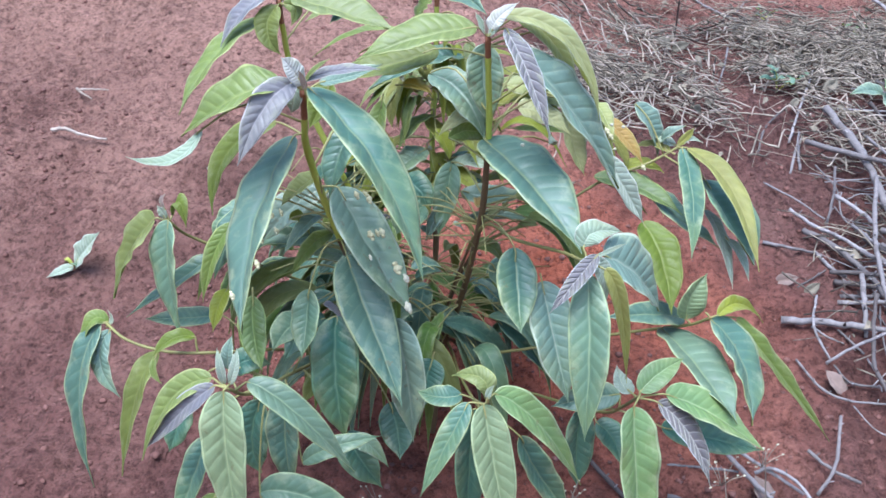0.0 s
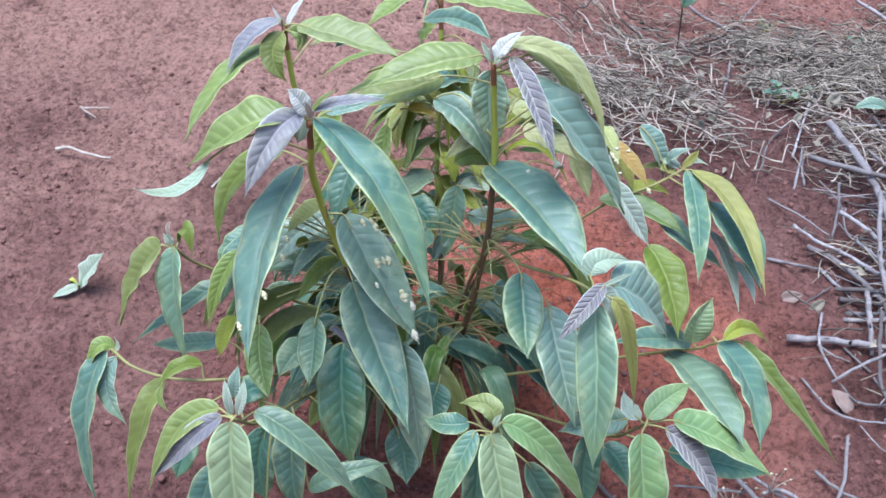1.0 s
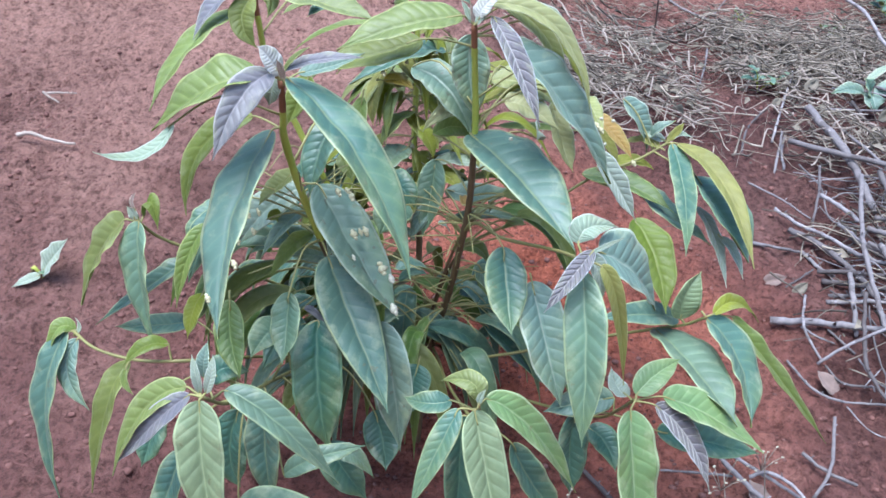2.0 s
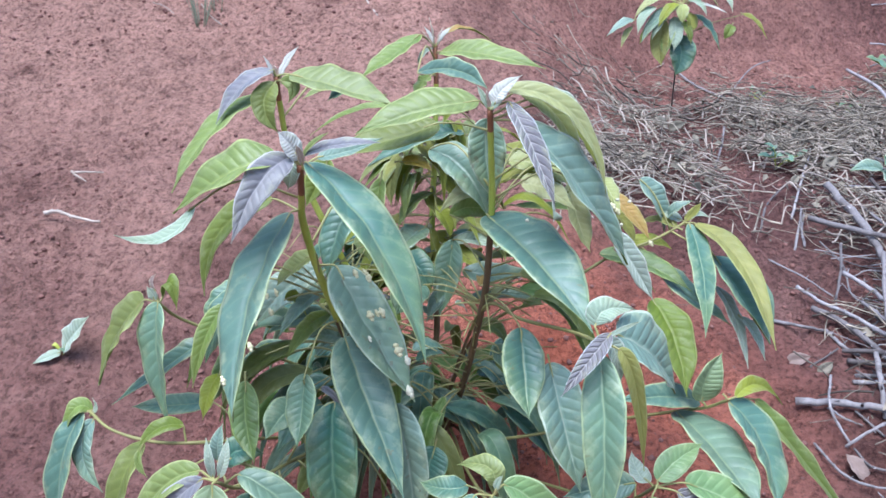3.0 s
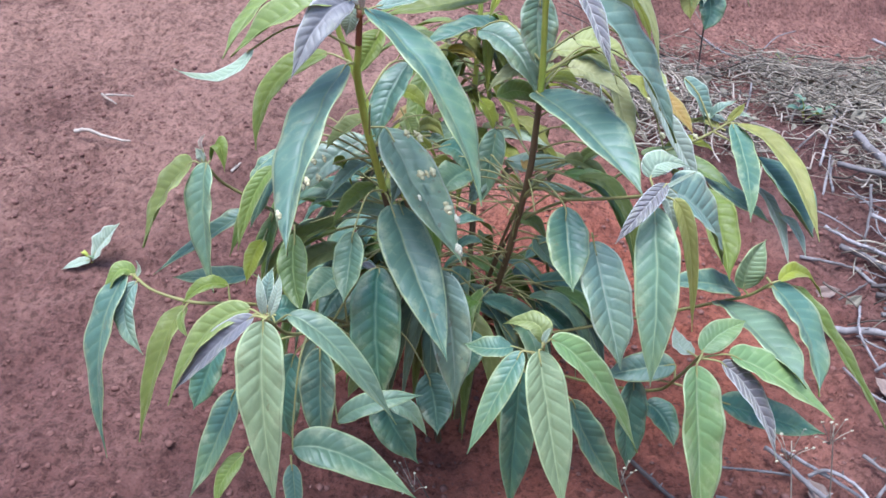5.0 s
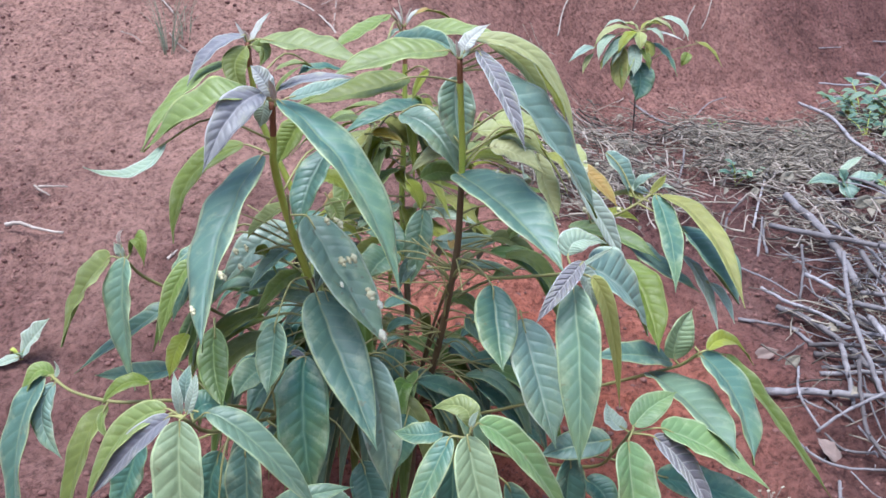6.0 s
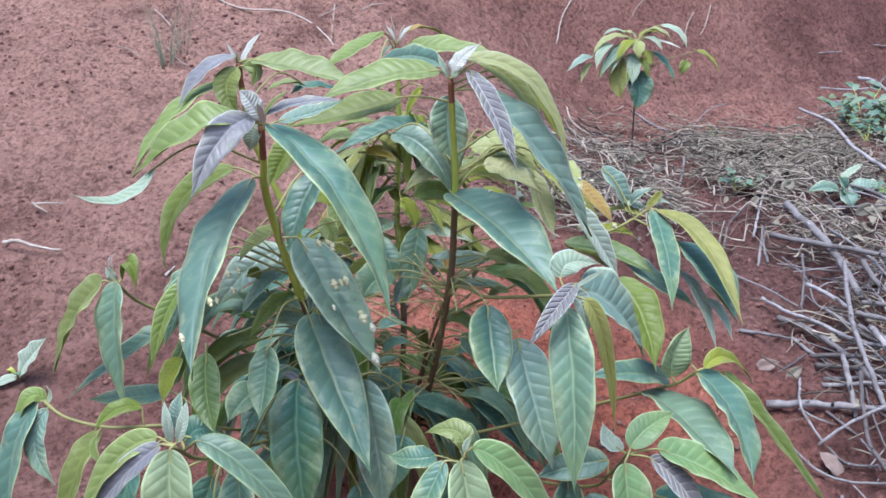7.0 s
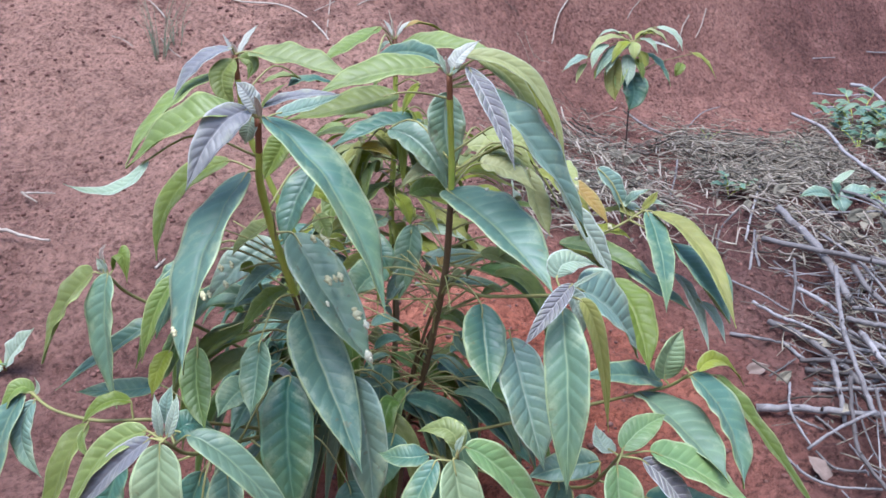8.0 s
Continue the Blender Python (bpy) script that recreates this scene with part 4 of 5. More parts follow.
leaf("G", "light", (-0.370, 0.998, 0.356), (-0.373, 0.992, 0.339), (-0.362, 0.986, 0.322), 0.012, 0)


def lump(at, r, seed, verts, faces, squash=0.8):
    """A small uneven lump, appended to verts and faces."""
    rnd = random.Random(seed)
    start = len(verts)
    g = (1 + 5 ** 0.5) / 2
    ico = [(-1, g, 0), (1, g, 0), (-1, -g, 0), (1, -g, 0), (0, -1, g), (0, 1, g), (0, -1, -g), (0, 1, -g), (g, 0, -1), (g, 0, 1), (-g, 0, -1), (-g, 0, 1)]
    turn = Euler((rnd.random() * 6, rnd.random() * 6, rnd.random() * 6)).to_matrix()
    for p in ico:
        q = turn @ Vector(p).normalized() * r * rnd.uniform(0.7, 1.25)
        verts.append(Vector((at[0] + q.x, at[1] + q.y, at[2] + q.z * squash)))
    for f in ((0, 11, 5), (0, 5, 1), (0, 1, 7), (0, 7, 10), (0, 10, 11), (1, 5, 9), (5, 11, 4), (11, 10, 2), (10, 7, 6), (7, 1, 8),
              (3, 9, 4), (3, 4, 2), (3, 2, 6), (3, 6, 8), (3, 8, 9), (4, 9, 5), (2, 4, 11), (6, 2, 10), (8, 6, 7), (9, 8, 1)):
        faces.append(tuple(start + i for i in f))


def bud(at, kind, size=0.0044):
    verts, faces = [], []
    rnd = random.Random(int(at[0] * 1e4))
    if kind == "dot":
        lump(at, 0.003, 5, verts, faces, 1.0)
        part("bud", mesh_of("bud", verts, faces, [PETAL]), shrub, "tiny white bud")
    else:
        lump(at, size * rnd.uniform(0.85, 1.0), rnd.randint(0, 999), verts, faces, 1.0)
        lump((at[0] + 0.3 * size, at[1] - 0.7 * size, at[2] - 0.5 * size), 0.55 * size, rnd.randint(0, 999), verts, faces, 1.0)
        lump((at[0] - 0.4 * size, at[1] + 0.6 * size, at[2] + 0.6 * size), 0.5 * size, rnd.randint(0, 999), verts, faces, 1.0)
        if kind == "pale":
            part("flower", mesh_of("flower", verts, faces, [PETAL]), shrub, "round creamy white flower bud")
        else:
            part("bud", mesh_of("bud", verts, faces, [BUD]), shrub, "round yellowish bud")


bud((-0.079, 1.016, 0.597), "bud", 0.0048)
bud((-0.063, 1.009, 0.594), "bud", 0.0055)
bud((-0.069, 1.021, 0.597), "bud", 0.0034)
bud((-0.060, 0.986, 0.553), "bud", 0.0054)
bud((-0.046, 0.987, 0.557), "bud", 0.0054)
bud((-0.053, 0.996, 0.552), "bud", 0.0041)
bud((-0.061, 0.974, 0.528), "pale", 0.0034)
bud((-0.080, 0.980, 0.527), "bud", 0.0027)
bud((-0.026, 0.959, 0.520), "bud", 0.0073)
bud((-0.015, 0.955, 0.508), "pale", 0.0047)
bud((-0.012, 0.936, 0.477), "pale", 0.0059)
bud((-0.010, 0.939, 0.470), "bud", 0.0033)
bud((-0.204, 1.070, 0.544), "bud")
bud((-0.190, 1.070, 0.548), "bud")
bud((-0.197, 1.060, 0.525), "bud")
bud((-0.216, 1.050, 0.515), "bud")
bud((0.138, 1.075, 0.645), "dot")
bud((0.005, 1.300, 0.690), "dot")
bud((-0.030, 1.290, 0.676), "bud")
bud((-0.208, 0.846, 0.545), "bud")
bud((-0.178, 0.856, 0.580), "bud")
bud((0.340, 1.220, 0.557), "bud")
bud((0.012, 1.360, 0.538), "bud")
bud((0.271, 1.158, 0.605), "bud")
bud((0.276, 1.164, 0.570), "bud")
bud((0.285, 1.183, 0.600), "dot")
bud((0.254, 1.174, 0.626), "bud")
bud((0.257, 1.184, 0.615), "bud")
bud((0.278, 1.187, 0.636), "dot")
bud((0.270, 1.147, 0.632), "bud")
bud((0.264, 1.169, 0.613), "bud")
bud((0.296, 1.190, 0.632), "dot")
bud((0.271, 1.183, 0.628), "bud")
bud((0.257, 1.143, 0.634), "bud")

# Bare leaf stalks and straws inside the shrub.
rnd = random.Random(11)
for k in range(84):
    line = SHOOTS[rnd.choice("ABCEBA")]
    p = line[rnd.randint(len(line) // 2, len(line) - 8)]
    w, reach = rnd.uniform(0, 6.28), rnd.uniform(0.06, 0.16)
    end = p + Vector((math.cos(w) * reach, math.sin(w) * reach * 0.7, rnd.uniform(-0.03, 0.07)))
    mid_point = (p + end) / 2 + Vector((0, 0, rnd.uniform(0.0, 0.025)))
    v, f = tube(spline([p, mid_point, end], 4), 0.0014, 0.0008, 5)
    part("stalk", mesh_of("stalk", v, f, [PETIOLE]), shrub)

# The thick of the shrub: leaves round the stems, below and behind the ones above.
rnd = random.Random(17)
made = 0
while made < 130:
    key = rnd.choice("ABCEAECB")
    line = SHOOTS[key]
    p = line[rnd.randint(int(len(line) * 0.35), len(line) - 4)]
    w, reach = rnd.uniform(0, 6.28), rnd.uniform(0.10, 0.24)
    d = Vector((math.cos(w) * 1.15, math.sin(w) * 0.8, 0))
    b = p + d * reach * 0.45 + Vector((0, 0, rnd.uniform(0.0, 0.04)))
    m = b + d * 0.07 + Vector((0, 0, rnd.uniform(-0.06, 0.0)))
    e = b + d * 0.11 + Vector((0, 0, rnd.uniform(-0.22, -0.08)))
    gap = any(-0.04 < q.x < 0.21 and 0.32 < q.z < 0.50 for q in (b, m, e))
    if gap or m.y < 1.08 or not -0.27 < m.x < 0.38 or e.z < 0.06 or m.z > 0.48:
        continue
    made += 1
    leaf(key, rnd.choice(("dark", "fresh", "teal", "olive", "mid", "olive")), b, m, e, rnd.uniform(0.028, 0.044), rows=26, half=3)

# Small curled and withering leaves at the heart of the shrub.
rnd = random.Random(29)
for k in range(60):
    key = rnd.choice("AAEC")
    line = SHOOTS[key]
    p = line[rnd.randint(int(len(line) * 0.3), int(len(line) * 0.75))]
    w, long = rnd.uniform(0, 6.28), rnd.uniform(0.03, 0.075)
    d = Vector((math.cos(w), math.sin(w) * 0.7, rnd.uniform(-0.8, 0.5)))
    b = p + Vector((rnd.uniform(-0.08, 0.10), rnd.uniform(-0.03, 0.08), rnd.uniform(-0.05, 0.03)))
    m = b + d * long * 0.5 + Vector((0, 0, 0.25 * long))
    if m.z > 0.56 or m.z < 0.3:
        continue
    leaf(key, rnd.choice(("dull", "dark", "purple", "olive", "teal", "yellow")), b, m, b + d * long, long * rnd.uniform(0.25, 0.45), rnd.uniform(-40, 40), rows=16, half=3)

# Loose small leaves, yellow and pale, among the stalks between the stems.
rnd = random.Random(53)
for k in range(64):
    key = rnd.choice("BCCB")
    line = SHOOTS[key]
    p = line[rnd.randint(int(len(line) * 0.2), int(len(line) * 0.7))]
    w, long = rnd.uniform(0, 6.28), rnd.uniform(0.035, 0.085)
    d = Vector((math.cos(w), math.sin(w) * 0.6, rnd.uniform(-0.9, 0.3)))
    b = p + Vector((rnd.uniform(-0.09, 0.12), rnd.uniform(-0.02, 0.10), rnd.uniform(-0.04, 0.05)))
    m = b + d * long * 0.5 + Vector((0, 0, 0.18 * long))
    if not 0.44 < m.z < 0.68 or m.y < 1.16 or not -0.10 < m.x < 0.24:
        continue
    leaf(key, rnd.choice(("yellow", "lime", "pale", "orange", "light", "yellow", "silver")), b, m, b + d * long, long * rnd.uniform(0.25, 0.42), rnd.uniform(-30, 30), rows=16, half=3)

# Yellow-green leaves on the rear stems, seen between the front ones; bright kinds paint in light shining through.
rnd = random.Random(23)
made = 0
while made < 42:
    key = rnd.choice("CCB")
    line = SHOOTS[key]
    p = line[rnd.randint(int(len(line) * 0.12), int(len(line) * 0.6))]
    w, reach = rnd.uniform(0, 6.28), rnd.uniform(0.04, 0.17)
    d = Vector((math.cos(w) * 1.2, math.sin(w) * 0.7 + 0.25, 0))
    b = p + d * reach + Vector((0, 0, rnd.uniform(0.0, 0.03)))
    m = b + d * 0.06 + Vector((0, 0, rnd.uniform(-0.015, 0.02)))
    e = b + d * 0.125 + Vector((0, 0, rnd.uniform(-0.10, -0.02)))
    if b.y < 1.30 or not (0.46 < m.z < 0.71) or not -0.12 < m.x < 0.25 or m.z > 0.73 - 0.3 * max(0.0, m.x - 0.15):
        continue
    made += 1
    leaf(key, rnd.choice(("yellow", "yellow", "lime", "light", "yellow")), b, m, e, rnd.uniform(0.022, 0.038), rows=26, half=3)


# ---- the sapling, the seedling and the weeds ----
def small_plant(key, name, at, label, category):
    PLANTS[key] = (thing(name, at, label, category), Vector(at))


small_plant("S", "sapling", (0.812, 2.80, 0.365), "small sapling with a tuft of light green and yellow leaves", "sapling")
shoot("S", "stem", 0.0030, [(0.813, 2.820, 0.771), (0.813, 2.820, 0.665), (0.812, 2.820, 0.534), (0.811, 2.820, 0.371)])
leaf("S", "silver", (0.806, 2.820, 0.765), (0.728, 2.780, 0.727), (0.675, 2.750, 0.657), 0.052)
leaf("S", "lime", (0.796, 2.820, 0.775), (0.716, 2.800, 0.780), (0.654, 2.780, 0.728), 0.046)
leaf("S", "silver", (0.658, 2.800, 0.723), (0.621, 2.780, 0.714), (0.566, 2.760, 0.676), 0.044)
leaf("S", "lime", (0.654, 2.800, 0.701), (0.633, 2.780, 0.678), (0.615, 2.760, 0.640), 0.026)
leaf("S", "yellow", (0.756, 2.800, 0.722), (0.743, 2.780, 0.651), (0.748, 2.760, 0.583), 0.069)
leaf("S", "pale", (0.784, 2.800, 0.730), (0.789, 2.770, 0.690), (0.781, 2.750, 0.630), 0.059)
leaf("S", "dark", (0.800, 2.800, 0.670), (0.816, 2.780, 0.613), (0.798, 2.770, 0.549), 0.098)
leaf("S", "teal", (0.851, 2.820, 0.734), (0.898, 2.800, 0.698), (0.938, 2.780, 0.629), 0.048)
leaf("S", "yellow", (0.823, 2.810, 0.742), (0.840, 2.790, 0.717), (0.827, 2.780, 0.682), 0.052)
leaf("S", "lime", (0.829, 2.820, 0.792), (0.873, 2.800, 0.803), (0.920, 2.780, 0.763), 0.041)
leaf("S", "pale", (0.894, 2.840, 0.818), (0.946, 2.820, 0.794), (0.973, 2.800, 0.744), 0.048)
leaf("S", "olive", (0.982, 2.820, 0.703), (0.967, 2.800, 0.686), (0.954, 2.800, 0.660), 0.040)
leaf("S", "yellow", (1.021, 2.840, 0.734), (1.066, 2.840, 0.708), (1.105, 2.830, 0.656), 0.039)
leaf("S", "white", (0.847, 2.800, 0.778), (0.897, 2.780, 0.764), (0.941, 2.760, 0.746), 0.025)
leaf("S", "pale", (0.786, 2.840, 0.781), (0.744, 2.840, 0.804), (0.697, 2.830, 0.786), 0.044)
leaf("S", "pale", (0.723, 2.790, 0.762), (0.684, 2.770, 0.738), (0.663, 2.750, 0.683), 0.045)
leaf("S", "yellow", (0.723, 2.780, 0.714), (0.694, 2.770, 0.688), (0.674, 2.760, 0.653), 0.031)
leaf("S", "lime", (0.810, 2.800, 0.771), (0.803, 2.770, 0.744), (0.805, 2.760, 0.716), 0.046)
leaf("S", "yellow", (0.795, 2.800, 0.772), (0.756, 2.770, 0.752), (0.725, 2.750, 0.703), 0.040)
leaf("S", "pale", (0.773, 2.800, 0.754), (0.733, 2.770, 0.716), (0.711, 2.760, 0.667), 0.045)
leaf("S", "pale", (0.831, 2.810, 0.782), (0.860, 2.780, 0.771), (0.881, 2.770, 0.736), 0.044)
leaf("S", "lime", (0.810, 2.830, 0.778), (0.786, 2.840, 0.796), (0.744, 2.840, 0.789), 0.033)
leaf("S", "yellow", (0.821, 2.830, 0.781), (0.857, 2.840, 0.799), (0.896, 2.840, 0.791), 0.033)
leaf("S", "light", (0.788, 2.790, 0.704), (0.762, 2.770, 0.660), (0.755, 2.760, 0.606), 0.044)
leaf("S", "olive", (0.809, 2.790, 0.721), (0.828, 2.770, 0.690), (0.835, 2.760, 0.651), 0.037)
for points in (((0.813, 2.820, 0.650), (0.900, 2.830, 0.702), (1.021, 2.840, 0.734)), ((0.813, 2.820, 0.690), (0.740, 2.810, 0.735), (0.658, 2.800, 0.723)),
               ((0.813, 2.820, 0.740), (0.850, 2.830, 0.790), (0.894, 2.840, 0.818))):
    v, f = tube(spline(points, 5), 0.0024, 0.0014, 6)
    part("branch", mesh_of("branch", v, f, [BARK_SIDE]), PLANTS["S"][0], "thin olive side twig")
small_plant("Q", "seedling", (-0.822, 1.675, 0.125), "tiny pale two-leaved seedling on bare soil", "seedling")
shoot("Q", "stem", 0.0045, [(-0.783, 1.672, 0.153), (-0.787, 1.678, 0.139)])
leaf("Q", "pale", (-0.782, 1.670, 0.154), (-0.746, 1.660, 0.196), (-0.707, 1.655, 0.240), 0.072)
leaf("Q", "pale", (-0.783, 1.665, 0.151), (-0.803, 1.650, 0.149), (-0.831, 1.630, 0.141), 0.030)
leaf("Q", "mid", (-0.782, 1.670, 0.154), (-0.771, 1.660, 0.163), (-0.764, 1.650, 0.157), 0.030)
small_plant("W", "weed", (1.295, 2.31, 0.31), "broad-leaved pale green weed beside the dead sticks", "weed")
shoot("W", "stem", 0.0045, [(1.291, 2.300, 0.352), (1.296, 2.300, 0.327)])
leaf("W", "silver", (1.273, 2.290, 0.360), (1.220, 2.280, 0.379), (1.161, 2.270, 0.370), 0.054)
leaf("W", "teal", (1.278, 2.280, 0.368), (1.262, 2.270, 0.390), (1.247, 2.270, 0.413), 0.068)
leaf("W", "silver", (1.283, 2.280, 0.368), (1.276, 2.250, 0.352), (1.286, 2.240, 0.331), 0.068)
leaf("W", "silver", (1.296, 2.290, 0.363), (1.345, 2.290, 0.381), (1.395, 2.280, 0.366), 0.059)
leaf("W", "pale", (1.276, 2.310, 0.395), (1.312, 2.320, 0.419), (1.348, 2.330, 0.436), 0.032)


def bushy_weed(at, n, reach, seed):
    """A low weed: a few thin stems with small leaves along them."""
    rnd = random.Random(seed)
    at = Vector(at)
    plant = thing("weed", at, "low leafy green weed among dry litter", "weed", "weeds in the litter")
    for k in range(n):
        w = rnd.uniform(0, 6.28)
        tip = at + Vector((math.cos(w) * reach * rnd.uniform(0.3, 1), math.sin(w) * reach * rnd.uniform(0.3, 1), reach * rnd.uniform(0.25, 1.0)))
        line = spline([at, (at + tip) / 2 + Vector((0, 0, 0.15 * reach)), tip], 4)
        v, f = tube(line, 0.0022, 0.001, 5)
        part("stem", mesh_of("stem", v, f, [BARK_GREEN]), plant)
        for i in (3, 5, 7, 8):
            a, size = rnd.uniform(0, 6.28), rnd.uniform(0.3, 0.5) * reach
            d = Vector((math.cos(a), math.sin(a), rnd.uniform(-0.1, 0.5))) * size
            b = line[i]
            verts, faces, slots, uvs = blade(b, b + d * 0.55 + Vector((0, 0, 0.1 * size)), b + d, size * 0.5, Vector((0, -0.4, 1)), seed=seed * 50 + k * 5 + i, rows=12, half=2, quilt=0.6)
            part("leaf", mesh_of("leaf", verts, faces, [LEAF[rnd.choice(("mid", "dull", "teal", "dark", "dark"))], UNDER["green"]], slots, uvs), plant)


bushy_weed((1.98, 3.12, surface(1.98, 3.12)), 7, 0.17, 3)
bushy_weed((1.74, 2.78, surface(1.74, 2.78)), 5, 0.13, 4)
bushy_weed((1.42, 2.25, surface(1.42, 2.25)), 5, 0.08, 5)
bushy_weed((1.02, 2.42, surface(1.02, 2.42)), 4, 0.08, 6)
bushy_weed((1.50, 2.95, surface(1.50, 2.95)), 4, 0.08, 7)
bushy_weed((1.30, 1.95, surface(1.30, 1.95)), 4, 0.07, 8)
bushy_weed((1.80, 2.68, surface(1.80, 2.68)), 7, 0.15, 10)
bushy_weed((1.66, 2.52, surface(1.66, 2.52)), 6, 0.10, 11)
bushy_weed((1.88, 2.92, surface(1.88, 2.92)), 7, 0.15, 12)
bushy_weed((1.84, 3.22, surface(1.84, 3.22)), 7, 0.13, 13)
bushy_weed((1.95, 3.42, surface(1.95, 3.42)), 7, 0.17, 14)
bushy_weed((1.77, 3.06, surface(1.77, 3.06)), 6, 0.10, 15)
bushy_weed((1.25, 3.22, surface(1.25, 3.22)), 4, 0.05, 9)


def grass_tuft(x, y, n, tall, seed):
    rnd = random.Random(seed)
    at = Vector((x, y, surface(x, y) - 0.01))
    tuft = thing("grass_tuft", at, "thin grey-green grass tuft on the red bank", "grass")
    for k in range(n):
        w, lean = rnd.uniform(0, 6.28), rnd.uniform(0.1, 0.5) * tall
        tip = at + Vector((math.cos(w) * lean, math.sin(w) * lean, tall * rnd.uniform(0.5, 1)))
        v, f = tube(spline([at + Vector((math.cos(w), math.sin(w), 0)) * 0.012, (at + tip) / 2 + Vector((0, 0, 0.1 * tall)), tip], 4), 0.0012, 0.0004, 4)
        part("blade", mesh_of("blade", v, f, [GRASS]), tuft)


grass_tuft(-0.735, 2.87, 22, 0.24, 2)
grass_tuft(-0.69, 2.93, 9, 0.16, 5)


def flowering_weed(at, seed):
    """A thin weed with a spray of tiny white flower heads at the place given."""
    rnd = random.Random(seed)
    top = Vector(at)
    foot = Vector((top.x + 0.05, top.y + 0.06, surface(top.x + 0.05, top.y + 0.06) - 0.005))
    plant = thing("flowering_weed", foot, "thin weed with tiny white flower heads", "weed", "white flowering weeds")
    v, f = tube(spline([foot, (foot + top) / 2 + Vector((0.01, 0, 0)), top], 5), 0.0016, 0.0008, 5)
    part("stem", mesh_of("stem", v, f, [STRAW]), plant)
    for k in range(8):
        p = top + Vector((rnd.uniform(-0.03, 0.03), rnd.uniform(-0.015, 0.02), rnd.uniform(-0.035, 0.02)))
        v, f = tube([top - Vector((0, 0, 0.03)), (p + top) / 2 - Vector((0, 0, 0.012)), p], 0.0006, 0.0005, 4)
        stalk = part("stalk", mesh_of("stalk", v, f, [STRAW]), plant)
        v, f = [], []
        lump(p, rnd.uniform(0.0010, 0.0020), k + seed, v, f, 1.2)
        lump(p + Vector((0.0014, -0.001, 0.001)), 0.0010, k + seed + 40, v, f, 1.2)
        part("flower_head", mesh_of("flower_head", v, f, [PETAL]), plant)


flowering_weed((-0.061, 0.970, 0.129), 1)
flowering_weed((0.480, 0.930, 0.250), 2)
flowering_weed((0.221, 0.960, 0.150), 3)
flowering_weed((0.415, 0.900, 0.244), 4)


# ---- dead sticks, roots, twigs ----
def rod(name, r0, r1, points, mat, label, category, group, seed_extra=0):
    rnd = random.Random(int(abs(points[0][0]) * 1000) + seed_extra)
    line = spline(points, 6)
    r0, r1 = 0.85 * r0, 0.6 * r1
    line = [p + Vector((rnd.uniform(-1, 1), rnd.uniform(-1, 1), rnd.uniform(-1, 1))) * r0 * 0.28 for p in line]
    v, f = tube(line, r0, r1, 8, knots=0.25, rnd=rnd)
    for k in range(rnd.randint(1, 4)):
        i = rnd.randint(1, len(line) - 2)
        d = Vector((rnd.uniform(-1, 1), rnd.uniform(-1, 0.4), rnd.uniform(0.2, 1))).normalized()
        tube([line[i], line[i] + d * r0 * rnd.uniform(1.6, 4)], r0 * 0.5, r0 * 0.22, 6, v, f)
    return tagged(new(name, mesh_of(name, v, f, [mat])), label, category, group)


def stick(r0, r1, points):
    rod("stick", r0, r1, points, STICK, "bleached grey dead stick lying in a loose pile" if r0 > 0.0045 else "thin pale dead twig lying on red soil", "stick", "dead sticks in the pile")


def root(r0, r1, points):
    rod("root", r0 * 0.85, r1 * 0.85, points, TWIG, "pale thin dead root sticking out of the red bank", "root", "roots on the bank")


def twig(r0, r1, points):
    rod("twig", r0 * 1.4, r1 * 1.4, points, TWIG, "short bleached twig lying on bare red soil", "twig", "twigs on the soil")


stick(.012, .014, [(1.062, 2.180, 0.357), (1.081, 2.011, 0.310), (1.083, 1.907, 0.267), (1.088, 1.810, 0.216)])
stick(.008, .010, [(0.968, 2.061, 0.305), (1.066, 1.952, 0.305), (1.212, 1.856, 0.290)])
stick(.008, .010, [(0.878, 1.786, 0.183), (0.923, 1.718, 0.177), (0.963, 1.642, 0.154), (0.983, 1.560, 0.131)])
stick(.005, .007, [(0.868, 1.852, 0.209), (0.900, 1.785, 0.197), (0.942, 1.733, 0.191), (0.995, 1.670, 0.171)])
stick(.006, .008, [(0.987, 1.885, 0.229), (1.010, 1.824, 0.225), (1.031, 1.763, 0.211)])
stick(.006, .008, [(1.049, 1.840, 0.295), (0.980, 1.668, 0.240), (0.963, 1.608, 0.213), (0.935, 1.480, 0.169), (0.931, 1.425, 0.136)])
stick(.009, .009, [(0.743, 1.518, 0.101), (0.821, 1.494, 0.113), (0.898, 1.466, 0.116), (0.997, 1.442, 0.121)])
stick(.004, .005, [(0.793, 1.394, 0.078), (0.848, 1.395, 0.120), (0.928, 1.416, 0.143)])
stick(.005, .006, [(0.925, 1.511, 0.168), (0.871, 1.380, 0.115), (0.864, 1.322, 0.090), (0.880, 1.262, 0.063)])
stick(.008, .009, [(1.135, 1.914, 0.278), (1.114, 1.797, 0.252), (1.142, 1.726, 0.228)])
stick(.006, .007, [(0.891, 1.650, 0.146), (0.976, 1.620, 0.156), (1.075, 1.578, 0.155)])
stick(.007, .008, [(0.892, 1.620, 0.137), (0.965, 1.595, 0.139), (1.054, 1.541, 0.145)])
stick(.006, .006, [(0.893, 1.586, 0.119), (0.957, 1.578, 0.125), (1.024, 1.570, 0.133)])
stick(.006, .006, [(0.882, 1.570, 0.113), (0.955, 1.561, 0.120), (1.032, 1.541, 0.126)])
stick(.008, .009, [(1.023, 1.653, 0.206), (1.013, 1.563, 0.191), (1.012, 1.459, 0.165)])
